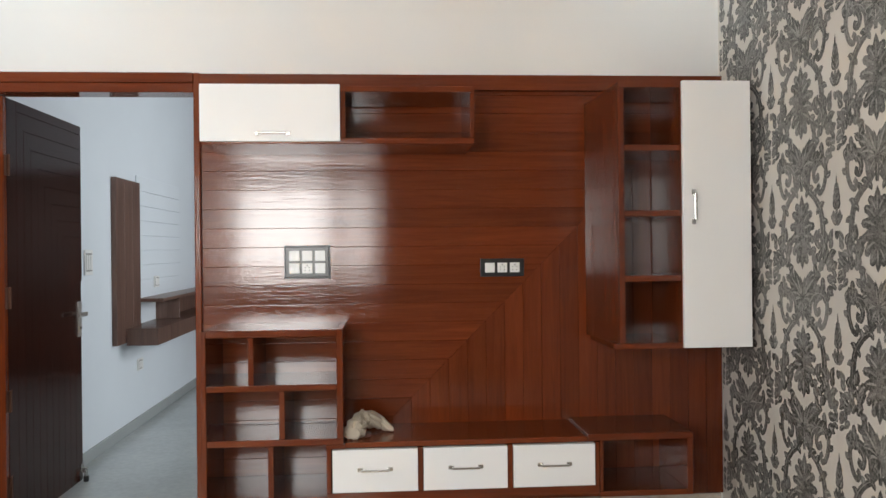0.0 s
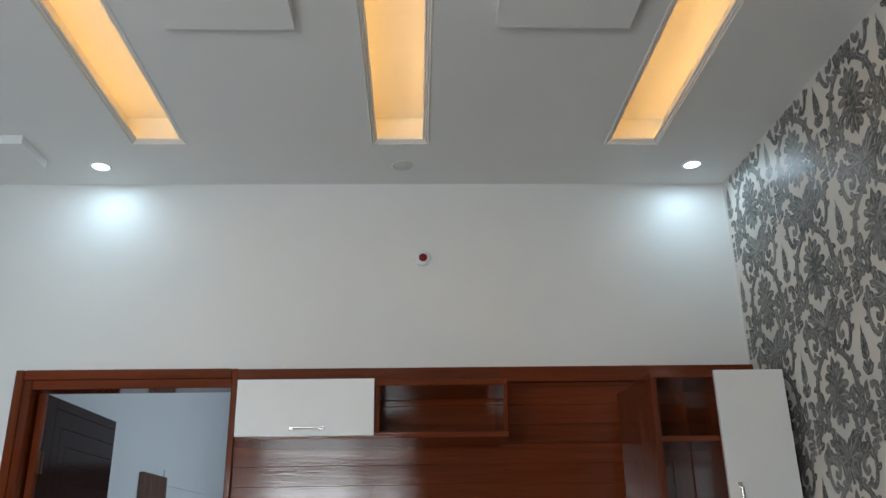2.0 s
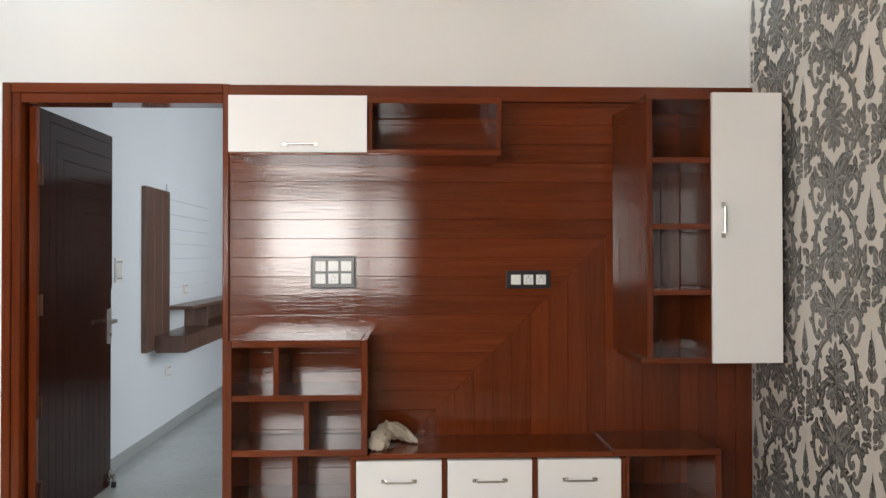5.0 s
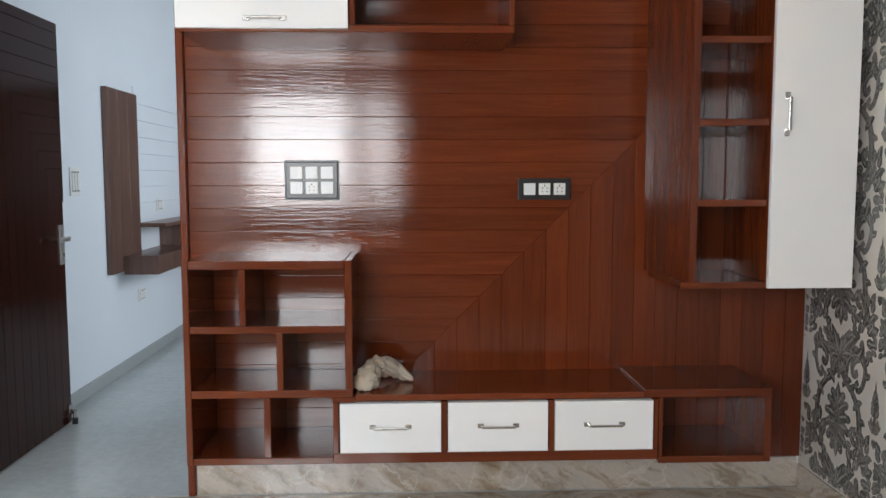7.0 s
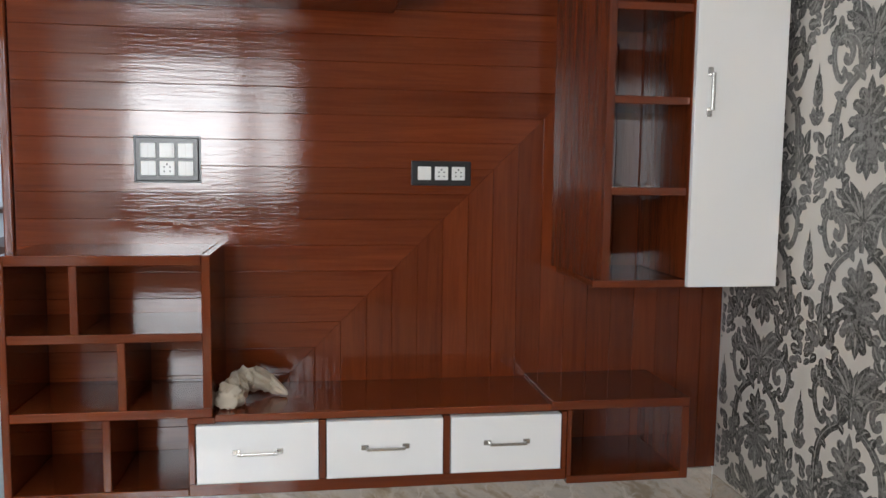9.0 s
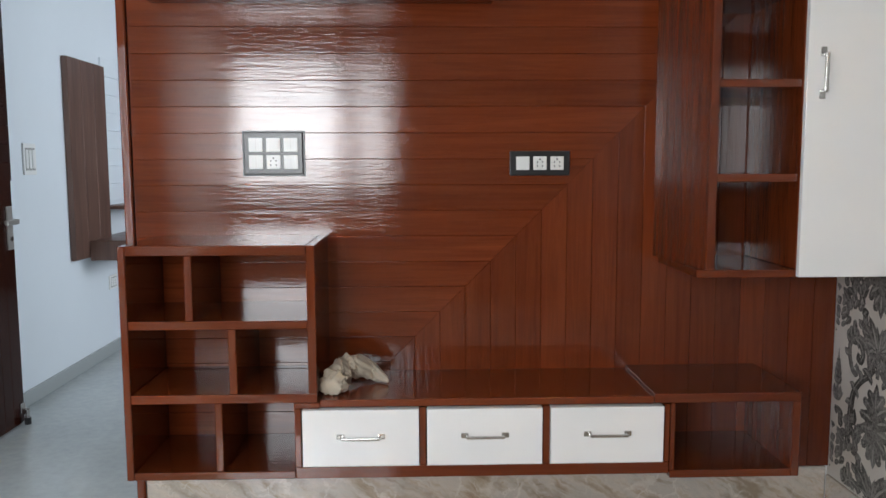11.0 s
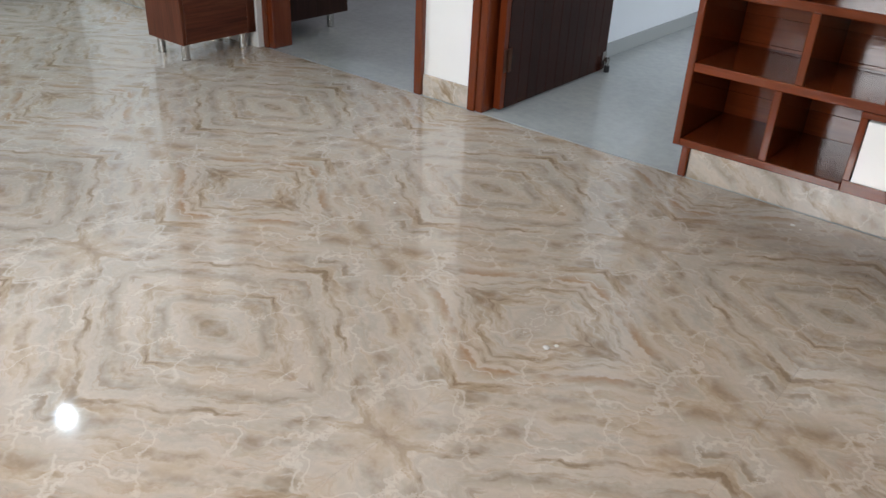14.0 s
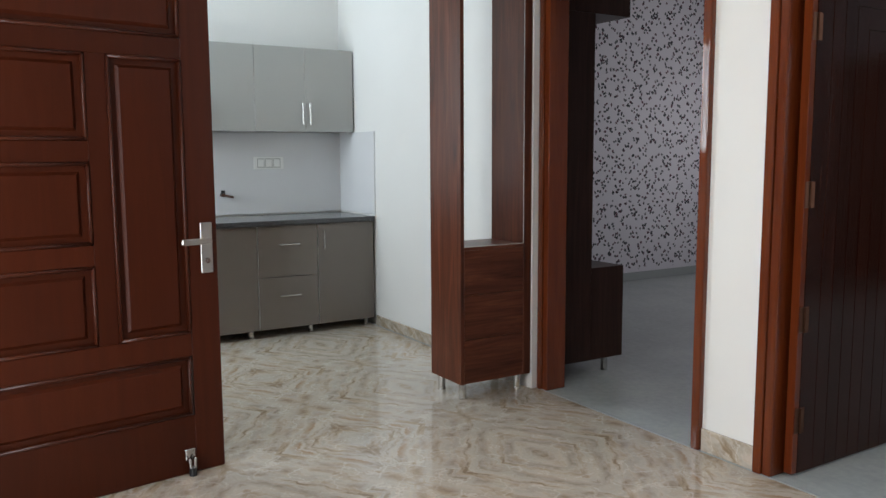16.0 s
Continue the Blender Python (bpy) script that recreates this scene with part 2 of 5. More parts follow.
def marble(name, mirrored):
    """Polished beige onyx-like tile, bookmatched over neighbouring tiles."""
    m, N, L, b = mat(name)
    geo = N.new("ShaderNodeNewGeometry")
    sep = N.new("ShaderNodeSeparateXYZ")
    L.new(geo.outputs["Position"], sep.inputs[0])
    comb = N.new("ShaderNodeCombineXYZ")
    if mirrored:
        u = math_node(N, L, "PINGPONG", math_node(N, L, "SUBTRACT", sep.outputs[0], TX), TILE)
        v = math_node(N, L, "PINGPONG", math_node(N, L, "SUBTRACT", sep.outputs[1], TY), TILE)
    else:
        u = math_node(N, L, "ADD", sep.outputs[0], sep.outputs[1])
        v = math_node(N, L, "MULTIPLY", sep.outputs[2], 1.0)
    L.new(u, comb.inputs[0])
    L.new(v, comb.inputs[1])
    P = comb.outputs[0]
    warp = noise_tex(N, L, P, 3.4, 4, 0.6)
    warp2 = noise_tex(N, L, P, 15, 4, 0.7)
    # layers cross each tile aslant, so that four mirrored tiles close into diamonds round their corner
    slant = math_node(N, L, "MULTIPLY_ADD", u, 0.67, math_node(N, L, "MULTIPLY", v, 1.03))
    s = math_node(N, L, "MULTIPLY_ADD", warp, 0.16, math_node(N, L, "MULTIPLY_ADD", warp2, 0.05, math_node(N, L, "SUBTRACT", slant, 0.105)))
    along = math_node(N, L, "MULTIPLY_ADD", u, 1.0, math_node(N, L, "MULTIPLY", v, -0.65))
    sv = N.new("ShaderNodeCombineXYZ")
    L.new(math_node(N, L, "MULTIPLY", s, 12.0), sv.inputs[0])
    L.new(math_node(N, L, "MULTIPLY", along, 2.2), sv.inputs[1])
    bands = noise_tex(N, L, sv.outputs[0], 1.0, 4, 0.6)
    PALE, GREY, TAN, OLIVE, BROWN, RUST = (0.58, 0.505, 0.43), (0.49, 0.445, 0.39), (0.455, 0.36, 0.26), (0.27, 0.21, 0.14), (0.26, 0.175, 0.105), (0.34, 0.18, 0.08)
    layers = ramp(N, L, s, [(0.015, OLIVE), (0.035, GREY), (0.10, PALE), (0.125, OLIVE), (0.165, OLIVE), (0.185, GREY), (0.25, PALE), (0.29, OLIVE), (0.32, GREY), (0.38, PALE),
                            (0.43, TAN), (0.455, BROWN), (0.49, GREY), (0.54, PALE), (0.585, TAN), (0.61, BROWN), (0.64, TAN), (0.665, PALE), (0.685, TAN), (0.722, RUST), (0.728, PALE), (0.76, PALE), (0.92, GREY)])
    noisy = ramp(N, L, bands, [(0.34, BROWN), (0.41, TAN), (0.48, PALE), (0.55, GREY), (0.62, PALE), (0.70, TAN)])
    patchy = ramp(N, L, noise_tex(N, L, P, 5.0, 4, 0.6), [(0.40, (0, 0, 0)), (0.62, (1, 1, 1))])
    broken = ramp(N, L, noise_tex(N, L, P, 7.0, 4, 0.65), [(0.38, (0.25, 0.25, 0.25)), (0.54, (0.9, 0.9, 0.9))])
    col = mix(N, L, broken, layers, noisy)
    col = mix(N, L, math_node(N, L, "MULTIPLY", patchy, 0.25), col, PALE)
    # shredded brown streaks along the layers
    fv = N.new("ShaderNodeCombineXYZ")
    L.new(math_node(N, L, "MULTIPLY", s, 22.0), fv.inputs[0])
    L.new(math_node(N, L, "MULTIPLY", along, 4.0), fv.inputs[1])
    streak = noise_tex(N, L, fv.outputs[0], 1.0, 4, 0.55)
    smask = ramp(N, L, noise_tex(N, L, P, 4.0, 4, 0.6), [(0.47, (0, 0, 0)), (0.57, (1, 1, 1))])
    hit = ramp(N, L, streak, [(0.51, (0, 0, 0)), (0.62, (1, 1, 1))])
    col = mix(N, L, math_node(N, L, "MULTIPLY", math_node(N, L, "MULTIPLY", hit, smask), 0.72), col, (0.25, 0.18, 0.112))
    rust = ramp(N, L, noise_tex(N, L, sv.outputs[0], 2.2, 3, 0.5), [(0.565, (0, 0, 0)), (0.60, (0.35, 0.35, 0.35)), (0.63, (0, 0, 0))])
    col = mix(N, L, math_node(N, L, "MULTIPLY", rust, patchy), col, RUST)
    vor = node(N, "ShaderNodeTexVoronoi", Scale=7.5)
    vor.feature = "DISTANCE_TO_EDGE"
    wv = N.new("ShaderNodeVectorMath")
    wv.operation = "ADD"
    wc = N.new("ShaderNodeCombineXYZ")
    L.new(math_node(N, L, "MULTIPLY", warp2, 0.11), wc.inputs[0])
    L.new(math_node(N, L, "MULTIPLY", warp, 0.3), wc.inputs[1])
    L.new(P, wv.inputs[0])
    L.new(wc.outputs[0], wv.inputs[1])
    L.new(wv.outputs[0], vor.inputs["Vector"])
    vein = ramp(N, L, vor.outputs["Distance"], [(0.0, (1, 1, 1)), (0.010, (0.9, 0.9, 0.9)), (0.030, (0, 0, 0))])
    vmask = ramp(N, L, noise_tex(N, L, P, 6.5, 3), [(0.42, (0, 0, 0)), (0.52, (1, 1, 1))])
    col = mix(N, L, math_node(N, L, "MULTIPLY", math_node(N, L, "MULTIPLY", vein, vmask), 0.5), col, (0.72, 0.67, 0.60))
    speck = noise_tex(N, L, P, 60, 4, 0.7)
    col = mix(N, L, 0.2, col, ramp(N, L, speck, [(0.35, (0.75, 0.73, 0.7)), (0.65, (1.1, 1.1, 1.1))]), "MULTIPLY")
    L.new(col, b.inputs["Base Color"])
    wear = noise_tex(N, L, geo.outputs["Position"], 2.0, 4)
    L.new(math_node(N, L, "MULTIPLY_ADD", wear, 0.10, 0.03), b.inputs["Roughness"])
    b.inputs["Specular IOR Level"].default_value = 0.55
    bump(N, L, b, noise_tex(N, L, geo.outputs["Position"], 4, 2), 0.03, 0.004)
    return m


M_MARBLE = marble("bookmatched_marble", True)
M_SKIRT = marble("marble_skirting", False)


def grey_floor():
    m, N, L, b = mat("grey_vitrified_floor")
    v = stretched(N, L, (1, 1, 1))
    big, fine = noise_tex(N, L, v, 1.7, 4, 0.6), noise_tex(N, L, v, 26, 5, 0.65)
    c = ramp(N, L, big, [(0.3, (0.38, 0.415, 0.415)), (0.7, (0.47, 0.50, 0.50))])
    c = mix(N, L, 0.5, c, ramp(N, L, fine, [(0.35, (0.85, 0.86, 0.86)), (0.65, (1.08, 1.08, 1.08))]), "MULTIPLY")
    L.new(c, b.inputs["Base Color"])
    b.inputs["Roughness"].default_value = 0.22
    bump(N, L, b, fine, 0.03, 0.001)
    return m


M_GREYFLOOR = grey_floor()


def granite():
    m, N, L, b = mat("dark_granite")
    v = stretched(N, L, (1, 1, 1))
    fine = noise_tex(N, L, v, 160, 4, 0.7)
    L.new(ramp(N, L, fine, [(0.38, (0.035, 0.036, 0.038)), (0.55, (0.085, 0.085, 0.088)), (0.7, (0.2, 0.2, 0.2))]), b.inputs["Base Color"])
    b.inputs["Roughness"].default_value = 0.16
    return m


M_GRANITE = granite()


def paper(name, ground, rough):
    m, N, L, b = mat(name)
    v = stretched(N, L, (1, 1, 1))
    weave, big = noise_tex(N, L, v, 380, 3, 0.6), noise_tex(N, L, v, 2.2, 3)
    L.new(ramp(N, L, big, [(0.3, tuple(c * 0.94 for c in ground)), (0.7, ground)]), b.inputs["Base Color"])
    b.inputs["Roughness"].default_value = rough
    bump(N, L, b, weave, 0.12, 0.0006)
    return m


M_PAPER = paper("ivory_wallpaper", (0.72, 0.675, 0.62), 0.5)
M_PAPER_LILAC = paper("lilac_wallpaper", (0.72, 0.69, 0.74), 0.55)


def ink(name, dark, light, rough, metallic=0.0):
    m, N, L, b = mat(name)
    v = stretched(N, L, (1, 1, 1))
    tone = noise_tex(N, L, v, 70, 4, 0.6, 1.5)
    isl = N.new("ShaderNodeNewGeometry").outputs["Random Per Island"]
    t2 = math_node(N, L, "MULTIPLY_ADD", isl, 0.25, math_node(N, L, "SUBTRACT", tone, 0.12))
    L.new(ramp(N, L, t2, [(0.36, dark), (0.64, light)]), b.inputs["Base Color"])
    b.inputs["Roughness"].default_value, b.inputs["Metallic"].default_value = rough, metallic
    bump(N, L, b, tone, 0.35, 0.0015)
    return m


M_INK = ink("grey_embossed_ink", (0.062, 0.060, 0.056), (0.26, 0.251, 0.237), 0.42, 0.1)
M_INK_VEIN = ink("pale_embossed_ink", (0.20, 0.193, 0.18), (0.40, 0.385, 0.36), 0.42, 0.1)
M_INK_LEAF = ink("dark_leaf_print", (0.018, 0.022, 0.03), (0.07, 0.075, 0.09), 0.6)
M_INK_BERRY = ink("purple_berry_print", (0.05, 0.014, 0.03), (0.13, 0.05, 0.08), 0.6)


# ---- building blocks ----
def mesh_of(name, bm, material, smooth=False):
    me = bpy.data.meshes.new(name)
    bmesh.ops.recalc_face_normals(bm, faces=bm.faces)
    bm.to_mesh(me)
    bm.free()
    me.materials.append(material)
    for p in me.polygons:
        p.use_smooth = smooth
    return me


def part(name, bm, material, parent=None, label="", smooth=False):
    ob = new(name, mesh_of(name, bm, material, smooth))
    if parent is not None:
        ob.parent = parent
    return tagged(ob, label)


def thing(name, label, category, x=0.0, y=0.0, z=0.0, rz=0.0, group=""):
    ob = new(name)
    ob.matrix_world = pose(x, y, z, 0, 0, rz)
    ob.empty_display_size = 0.1
    return tagged(ob, label, category, group)


def add_box(bm, x0, x1, y0, y1, z0, z1, bevel=0.0, segments=1):
    made = bmesh.ops.create_cube(bm, size=1.0)
    sx, sy, sz = abs(x1 - x0), abs(y1 - y0), abs(z1 - z0)
    for v in made["verts"]:
        v.co = Vector(((x0 + x1) / 2 + v.co.x * sx, (y0 + y1) / 2 + v.co.y * sy, (z0 + z1) / 2 + v.co.z * sz))
    if bevel:
        bevel = min(bevel, 0.45 * min(sx, sy, sz))
        edges = list({e for v in made["verts"] for e in v.link_edges})
        bmesh.ops.bevel(bm, geom=edges, offset=bevel, segments=segments, affect="EDGES", profile=0.5)
    return bm


def boxes(*rows, bevel=0.0, segments=1):
    bm = bmesh.new()
    for r in rows:
        add_box(bm, *r, bevel=bevel, segments=segments)
    return bm


def add_rod(bm, a, b, r, r2=None, sides=14):
    a, b = Vector(a), Vector(b)
    turn = (b - a).to_track_quat("Z", "Y").to_matrix().to_4x4()
    bmesh.ops.create_cone(bm, cap_ends=True, segments=sides, radius1=r, radius2=r if r2 is None else r2, depth=(b - a).length, matrix=Matrix.Translation((a + b) / 2) @ turn)
    return bm


def rods(*rows, sides=14):
    bm = bmesh.new()
    for a, b, r in rows:
        add_rod(bm, a, b, r, sides=sides)
    return bm


def shrink(poly, d):
    """A convex polygon (counter-clockwise) with its sides moved inwards by d; slanted mitres stay tight."""
    lines, n = [], len(poly)
    for i in range(n):
        p, q = Vector(poly[i]), Vector(poly[(i + 1) % n])
        e = (q - p).normalized()
        mitre = abs(e.x) > 0.2 and abs(e.y) > 0.2
        normal = Vector((-e.y, e.x))
        lines.append((normal, normal.dot(p) + d * (0.15 if mitre else 1.0)))
    out = []
    for i in range(n):
        (a, c), (b, f) = lines[i - 1], lines[i]
        det = a.x * b.y - a.y * b.x
        out.append(((c * b.y - a.y * f) / det, (a.x * f - c * b.x) / det))
    return out


def clip(poly, axis, limit, keep_less=True):
    """Cut a polygon by a line across one axis."""
    out, n = [], len(poly)
    inside = lambda p: p[axis] <= limit if keep_less else p[axis] >= limit
    for i in range(n):
        a, b = poly[i], poly[(i + 1) % n]
        if inside(a):
            out.append(a)
        if inside(a) != inside(b):
            k = (limit - a[axis]) / (b[axis] - a[axis])
            out.append((a[0] + k * (b[0] - a[0]), a[1] + k * (b[1] - a[1])))
    clean = []
    for p in out:
        if not clean or (Vector(p) - Vector(clean[-1])).length > 1e-4:
            clean.append(p)
    if len(clean) > 1 and (Vector(clean[0]) - Vector(clean[-1])).length < 1e-4:
        clean.pop()
    return clean


def area_of(poly):
    return 0.5 * sum(a[0] * b[1] - b[0] * a[1] for a, b in zip(poly, poly[1:] + poly[:1]))


def board(poly, depth, place, gap=0.0004, chamfer=0.0013):
    """A board with the outline poly; place(a, b, d) gives the point at d in front of the backing."""
    if area_of(poly) < 0:
        poly = poly[::-1]
    bm = bmesh.new()
    rings = [[bm.verts.new(place(a, b, d)) for a, b in shrink(poly, s)] for s, d in ((gap, 0.0), (gap, depth - chamfer), (gap + chamfer, depth))]
    n = len(poly)
    for r0, r1 in zip(rings, rings[1:]):
        for i in range(n):
            bm.faces.new((r0[i], r0[(i + 1) % n], r1[(i + 1) % n], r1[i]))
    bm.faces.new(rings[-1])
    bm.faces.new(rings[0][::-1])
    return bm


def structure(name, bm, material, label="", smooth=False):
    return tagged(part(name, bm, material, None, label, smooth), kind="structure")


# ---- walls, floors, ceilings ----
D1 = (-1.015, -0.012)      # first bedroom doorway
D2 = (-2.395, -1.32)     # second bedroom doorway
DH = 2.115
TOP = 3.6
yb = YW + WT
structure("wall_north", boxes((XL - WT, D2[0], YW, yb, 0, TOP), (D2[1], D1[0], YW, yb, 0, TOP), (D1[1], XR + WT, YW, yb, 0, TOP),
                              (D2[0], D2[1], YW, yb, DH, TOP), (D1[0], D1[1], YW, yb, DH, TOP)), M_WALL, "white painted wall with two doorways")
structure("wall_east", boxes((XR, XR + WT, YB, YW, 0, TOP)), M_PAPER, "ivory wall covered with damask wallpaper")
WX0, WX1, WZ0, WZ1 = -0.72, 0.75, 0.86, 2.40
# Unseen wall: backlit shade is put into its paint to dim reflections in the panelling.
structure("wall_south", boxes((XE, WX0, YB - WT, YB, 0, TOP), (WX1, XR + WT, YB - WT, YB, 0, TOP), (WX0, WX1, YB - WT, YB, 0, WZ0), (WX0, WX1, YB - WT, YB, WZ1, TOP)), paint("darkened_wall_paint", (0.44, 0.40, 0.36)), "unseen window wall, toned darker to dim its reflection")
structure("wall_recess", boxes((XE - WT, XE, YB - WT, YE, 0, TOP)), M_WALL, "plain white painted wall")
EX0, EX1 = -2.06, -1.06
structure("wall_entrance", boxes((XL - WT, -4.77, YE - WT, YE, 0, TOP), (-3.83, EX0, YE - WT, YE, 0, TOP), (EX1, XE - WT, YE - WT, YE, 0, TOP), (EX0, EX1, YE - WT, YE, DH, TOP),
                                 (-4.77, -3.83, YE - WT, YE, 0, 1.28), (-4.77, -3.83, YE - WT, YE, 2.22, TOP)), M_WALL, "white painted wall with the entrance doorway")
structure("wall_west", boxes((XL - WT, XL, YE - WT, YW, 0, TOP)), M_WALL, "white painted kitchen wall")
# bedrooms behind the television wall
R1L, R1R, R1B = -1.03, 2.2, 5.2
structure("wall_bedroom_west", boxes((R1L - WT, R1L, yb, R1B, 0, TOP)), M_COOLWALL, "pale blue-white bedroom wall")
structure("wall_bedroom_east", boxes((R1R, R1R + WT, yb, 1.7, 0, TOP), (R1R, R1R + WT, 3.3, R1B, 0, TOP), (R1R, R1R + WT, 1.7, 3.3, 0, 0.9), (R1R, R1R + WT, 1.7, 3.3, 2.3, TOP)), M_COOLWALL, "pale blue-white bedroom wall with an assumed window opening")
structure("wall_bedroom_north", boxes((-4.88 - WT, -3.9, R1B, R1B + WT, 0, TOP), (-2.5, R1R + WT, R1B, R1B + WT, 0, TOP), (-3.9, -2.5, R1B, R1B + WT, 0, 0.95), (-3.9, -2.5, R1B, R1B + WT, 2.25, TOP)), M_COOLWALL, "pale blue-white bedroom wall with an assumed window opening")
# Unseen boards added as a wardrobe's stand-in, to darken the open leaf's reflection.
structure("panelling_bedroom_north", boxes(*[(R1L + 0.002 + i * 0.538, R1L + 0.536 + i * 0.538, R1B - 0.03, R1B - 0.001, 0.002, 2.2) for i in range(6)], bevel=0.002), M_LEDGE, "unseen brown boards standing in for a wardrobe mirrored in the bedroom door")
structure("wall_floral", boxes((-4.88 - WT, -4.88, yb, R1B, 0, TOP)), M_PAPER_LILAC, "lilac wall covered with floral wallpaper")
structure("floor_bedroom", boxes((XL - WT, R1R + WT, 0.0, R1B + WT, -0.15, 0.0)), M_GREYFLOOR, "polished blue-grey vitrified floor")
structure("ceiling_bedroom", boxes((XL - WT, R1R + WT, yb, R1B + WT, ZC + 0.02, ZC + 0.12)), M_CEIL, "white bedroom ceiling")
structure("floor_base", boxes((XL - WT, XR + WT, YB - 0.3, -0.001, -0.15, -0.0105)), M_DARK, "mortar bed under the tiles")
structure("ground", boxes((-60, 60, -60, 60, -0.4, -0.2)), paint("sandy_ground", (0.34, 0.30, 0.25), 0.9), "dusty ground outside")

COVES = [(-0.478, -0.217), (0.628, 0.900), (1.725, 1.988)]
CY0, CY1 = -3.05, -0.43


def build_ceiling():
    xs = [XL - WT]
    for a, b in COVES:
        xs += [a, b]
    xs.append(XR + WT)
    rows = [(xs[i], xs[i + 1], YB - WT, yb - 0.001, ZC, ZC + 0.02) for i in range(0, len(xs), 2)]
    for i in range(1, len(xs) - 1, 2):
        rows += [(xs[i], xs[i + 1], YB - WT, CY0, ZC, ZC + 0.02), (xs[i], xs[i + 1], CY1, yb - 0.001, ZC, ZC + 0.02)]
    rows.append((XL - WT, XR + WT, YB - WT, yb - 0.001, ZC + 0.17, ZC + 0.2))
    # shallow dropped gypsum pads between the troughs
    for px0, px1, py0, py1 in ((-0.06, 0.41, -2.3, -1.38), (1.12, 1.60, -2.3, -1.40), (-1.9, -0.93, -0.52, -0.27)):
        rows.append((px0, px1, py0, py1, ZC - 0.045, ZC - 0.0005))
    structure("ceiling", boxes(*rows), M_CEIL, "white gypsum false ceiling with light troughs and dropped pads")


build_ceiling()


def cove_light(x0, x1):
    t = thing("cove_light", "recessed ceiling trough glowing with warm hidden light", "ceiling light", (x0 + x1) / 2, (CY0 + CY1) / 2, ZC, group="ceiling light troughs")
    w, l = (x1 - x0) / 2, (CY1 - CY0) / 2
    for inset, z0, z1 in ((0.0005, -0.004, 0.008), (0.0105, 0.002, 0.015), (0.0205, 0.008, 0.022)):
        e = inset + 0.0098
        bm = boxes((-w + inset, -w + e, -l + inset, l - inset, z0, z1), (w - e, w - inset, -l + inset, l - inset, z0, z1),
                   (-w + e, w - e, -l + inset, -l + e, z0, z1), (-w + e, w - e, l - e, l - inset, z0, z1), bevel=0.003)
        part("moulding", bm, M_CEIL, t)
    k = 0.055
    part("lining", boxes((-w - k - 0.01, -w - k, -l - k, l + k, 0.021, 0.169), (w + k, w + k + 0.01, -l - k, l + k, 0.021, 0.169),
                         (-w - k, w + k, -l - k - 0.01, -l - k, 0.021, 0.169), (-w - k, w + k, l + k, l + k + 0.01, 0.021, 0.169)), M_CEIL, t)
    for sx in (-1, 1):
        part("led_strip", boxes((sx * (w + 0.034) - 0.005, sx * (w + 0.034) + 0.005, -l - 0.03, l + 0.03, 0.022, 0.028)), M_LED, t, "warm light strip")


for a, b in COVES:
    cove_light(a, b)


def ring_mesh(bm, profile, sides=28):
    """A turned shape from (radius, height) rows."""
    rings = []
    for r, z in profile:
        rings.append([bm.verts.new((r * math.cos(2 * math.pi * i / sides), r * math.sin(2 * math.pi * i / sides), z)) for i in range(sides)] if r > 1e-5 else [bm.verts.new((0, 0, z))])
    for a, b in zip(rings, rings[1:]):
        for i in range(sides):
            j = (i + 1) % sides
            q = [a[i % len(a)], a[j % len(a)], b[j % len(b)], b[i % len(b)]]
            q = list(dict.fromkeys(q))
            if len(q) > 2:
                bm.faces.new(q)
    return bm


def downlight(x, y, lit):
    t = thing("downlight", "round recessed ceiling downlight, switched " + ("on" if lit else "off"), "downlight", x, y, ZC, group="ceiling downlights")
    part("trim_ring", ring_mesh(bmesh.new(), [(0.040, 0.004), (0.041, -0.004), (0.047, -0.006), (0.052, -0.003), (0.053, 0.004)]), M_PLASTIC if lit else M_EDGE, t, smooth=True)
    part("diffuser", ring_mesh(bmesh.new(), [(0.0, -0.0035), (0.038, -0.003), (0.0402, -0.001)]), M_LAMP if lit else M_EDGE, t, "glowing diffuser" if lit else "dull grey diffuser", smooth=True)


for x, y, lit in ((-0.70, -0.20, True), (2.217, -0.218, True), (0.772, -0.208, False), (-4.15, -0.78, True)):
    downlight(x, y, lit)


# ---- skirting ----
def skirting(x0, x1, y0, y1, h=0.098, material=None):
    return structure("baseboard", boxes((x0, x1, y0, y1, 0.0005, h), bevel=0.002), material or M_SKIRT, "polished beige marble skirting")


skirting(0.001, XR - 0.013, -0.003, YW, 0.125)
skirting(XR - 0.012, XR, YB, -0.004)
skirting(-1.301, -1.037, 0.0, YW)
skirting(-4.36, -2.414, 0.0, YW, 0.075)
skirting(XE, XR - 0.013, YB, YB + 0.012)
M_GREYSKIRT = paint("grey_tile_skirting", (0.36, 0.385, 0.38), 0.25)
skirting(R1L, R1L + 0.012, yb, R1B, 0.08, M_GREYSKIRT)
skirting(R1L + 0.013, R1R, R1B - 0.012, R1B, 0.08, M_GREYSKIRT)
skirting(-4.88, -4.868, yb, R1B, 0.08, M_GREYSKIRT)


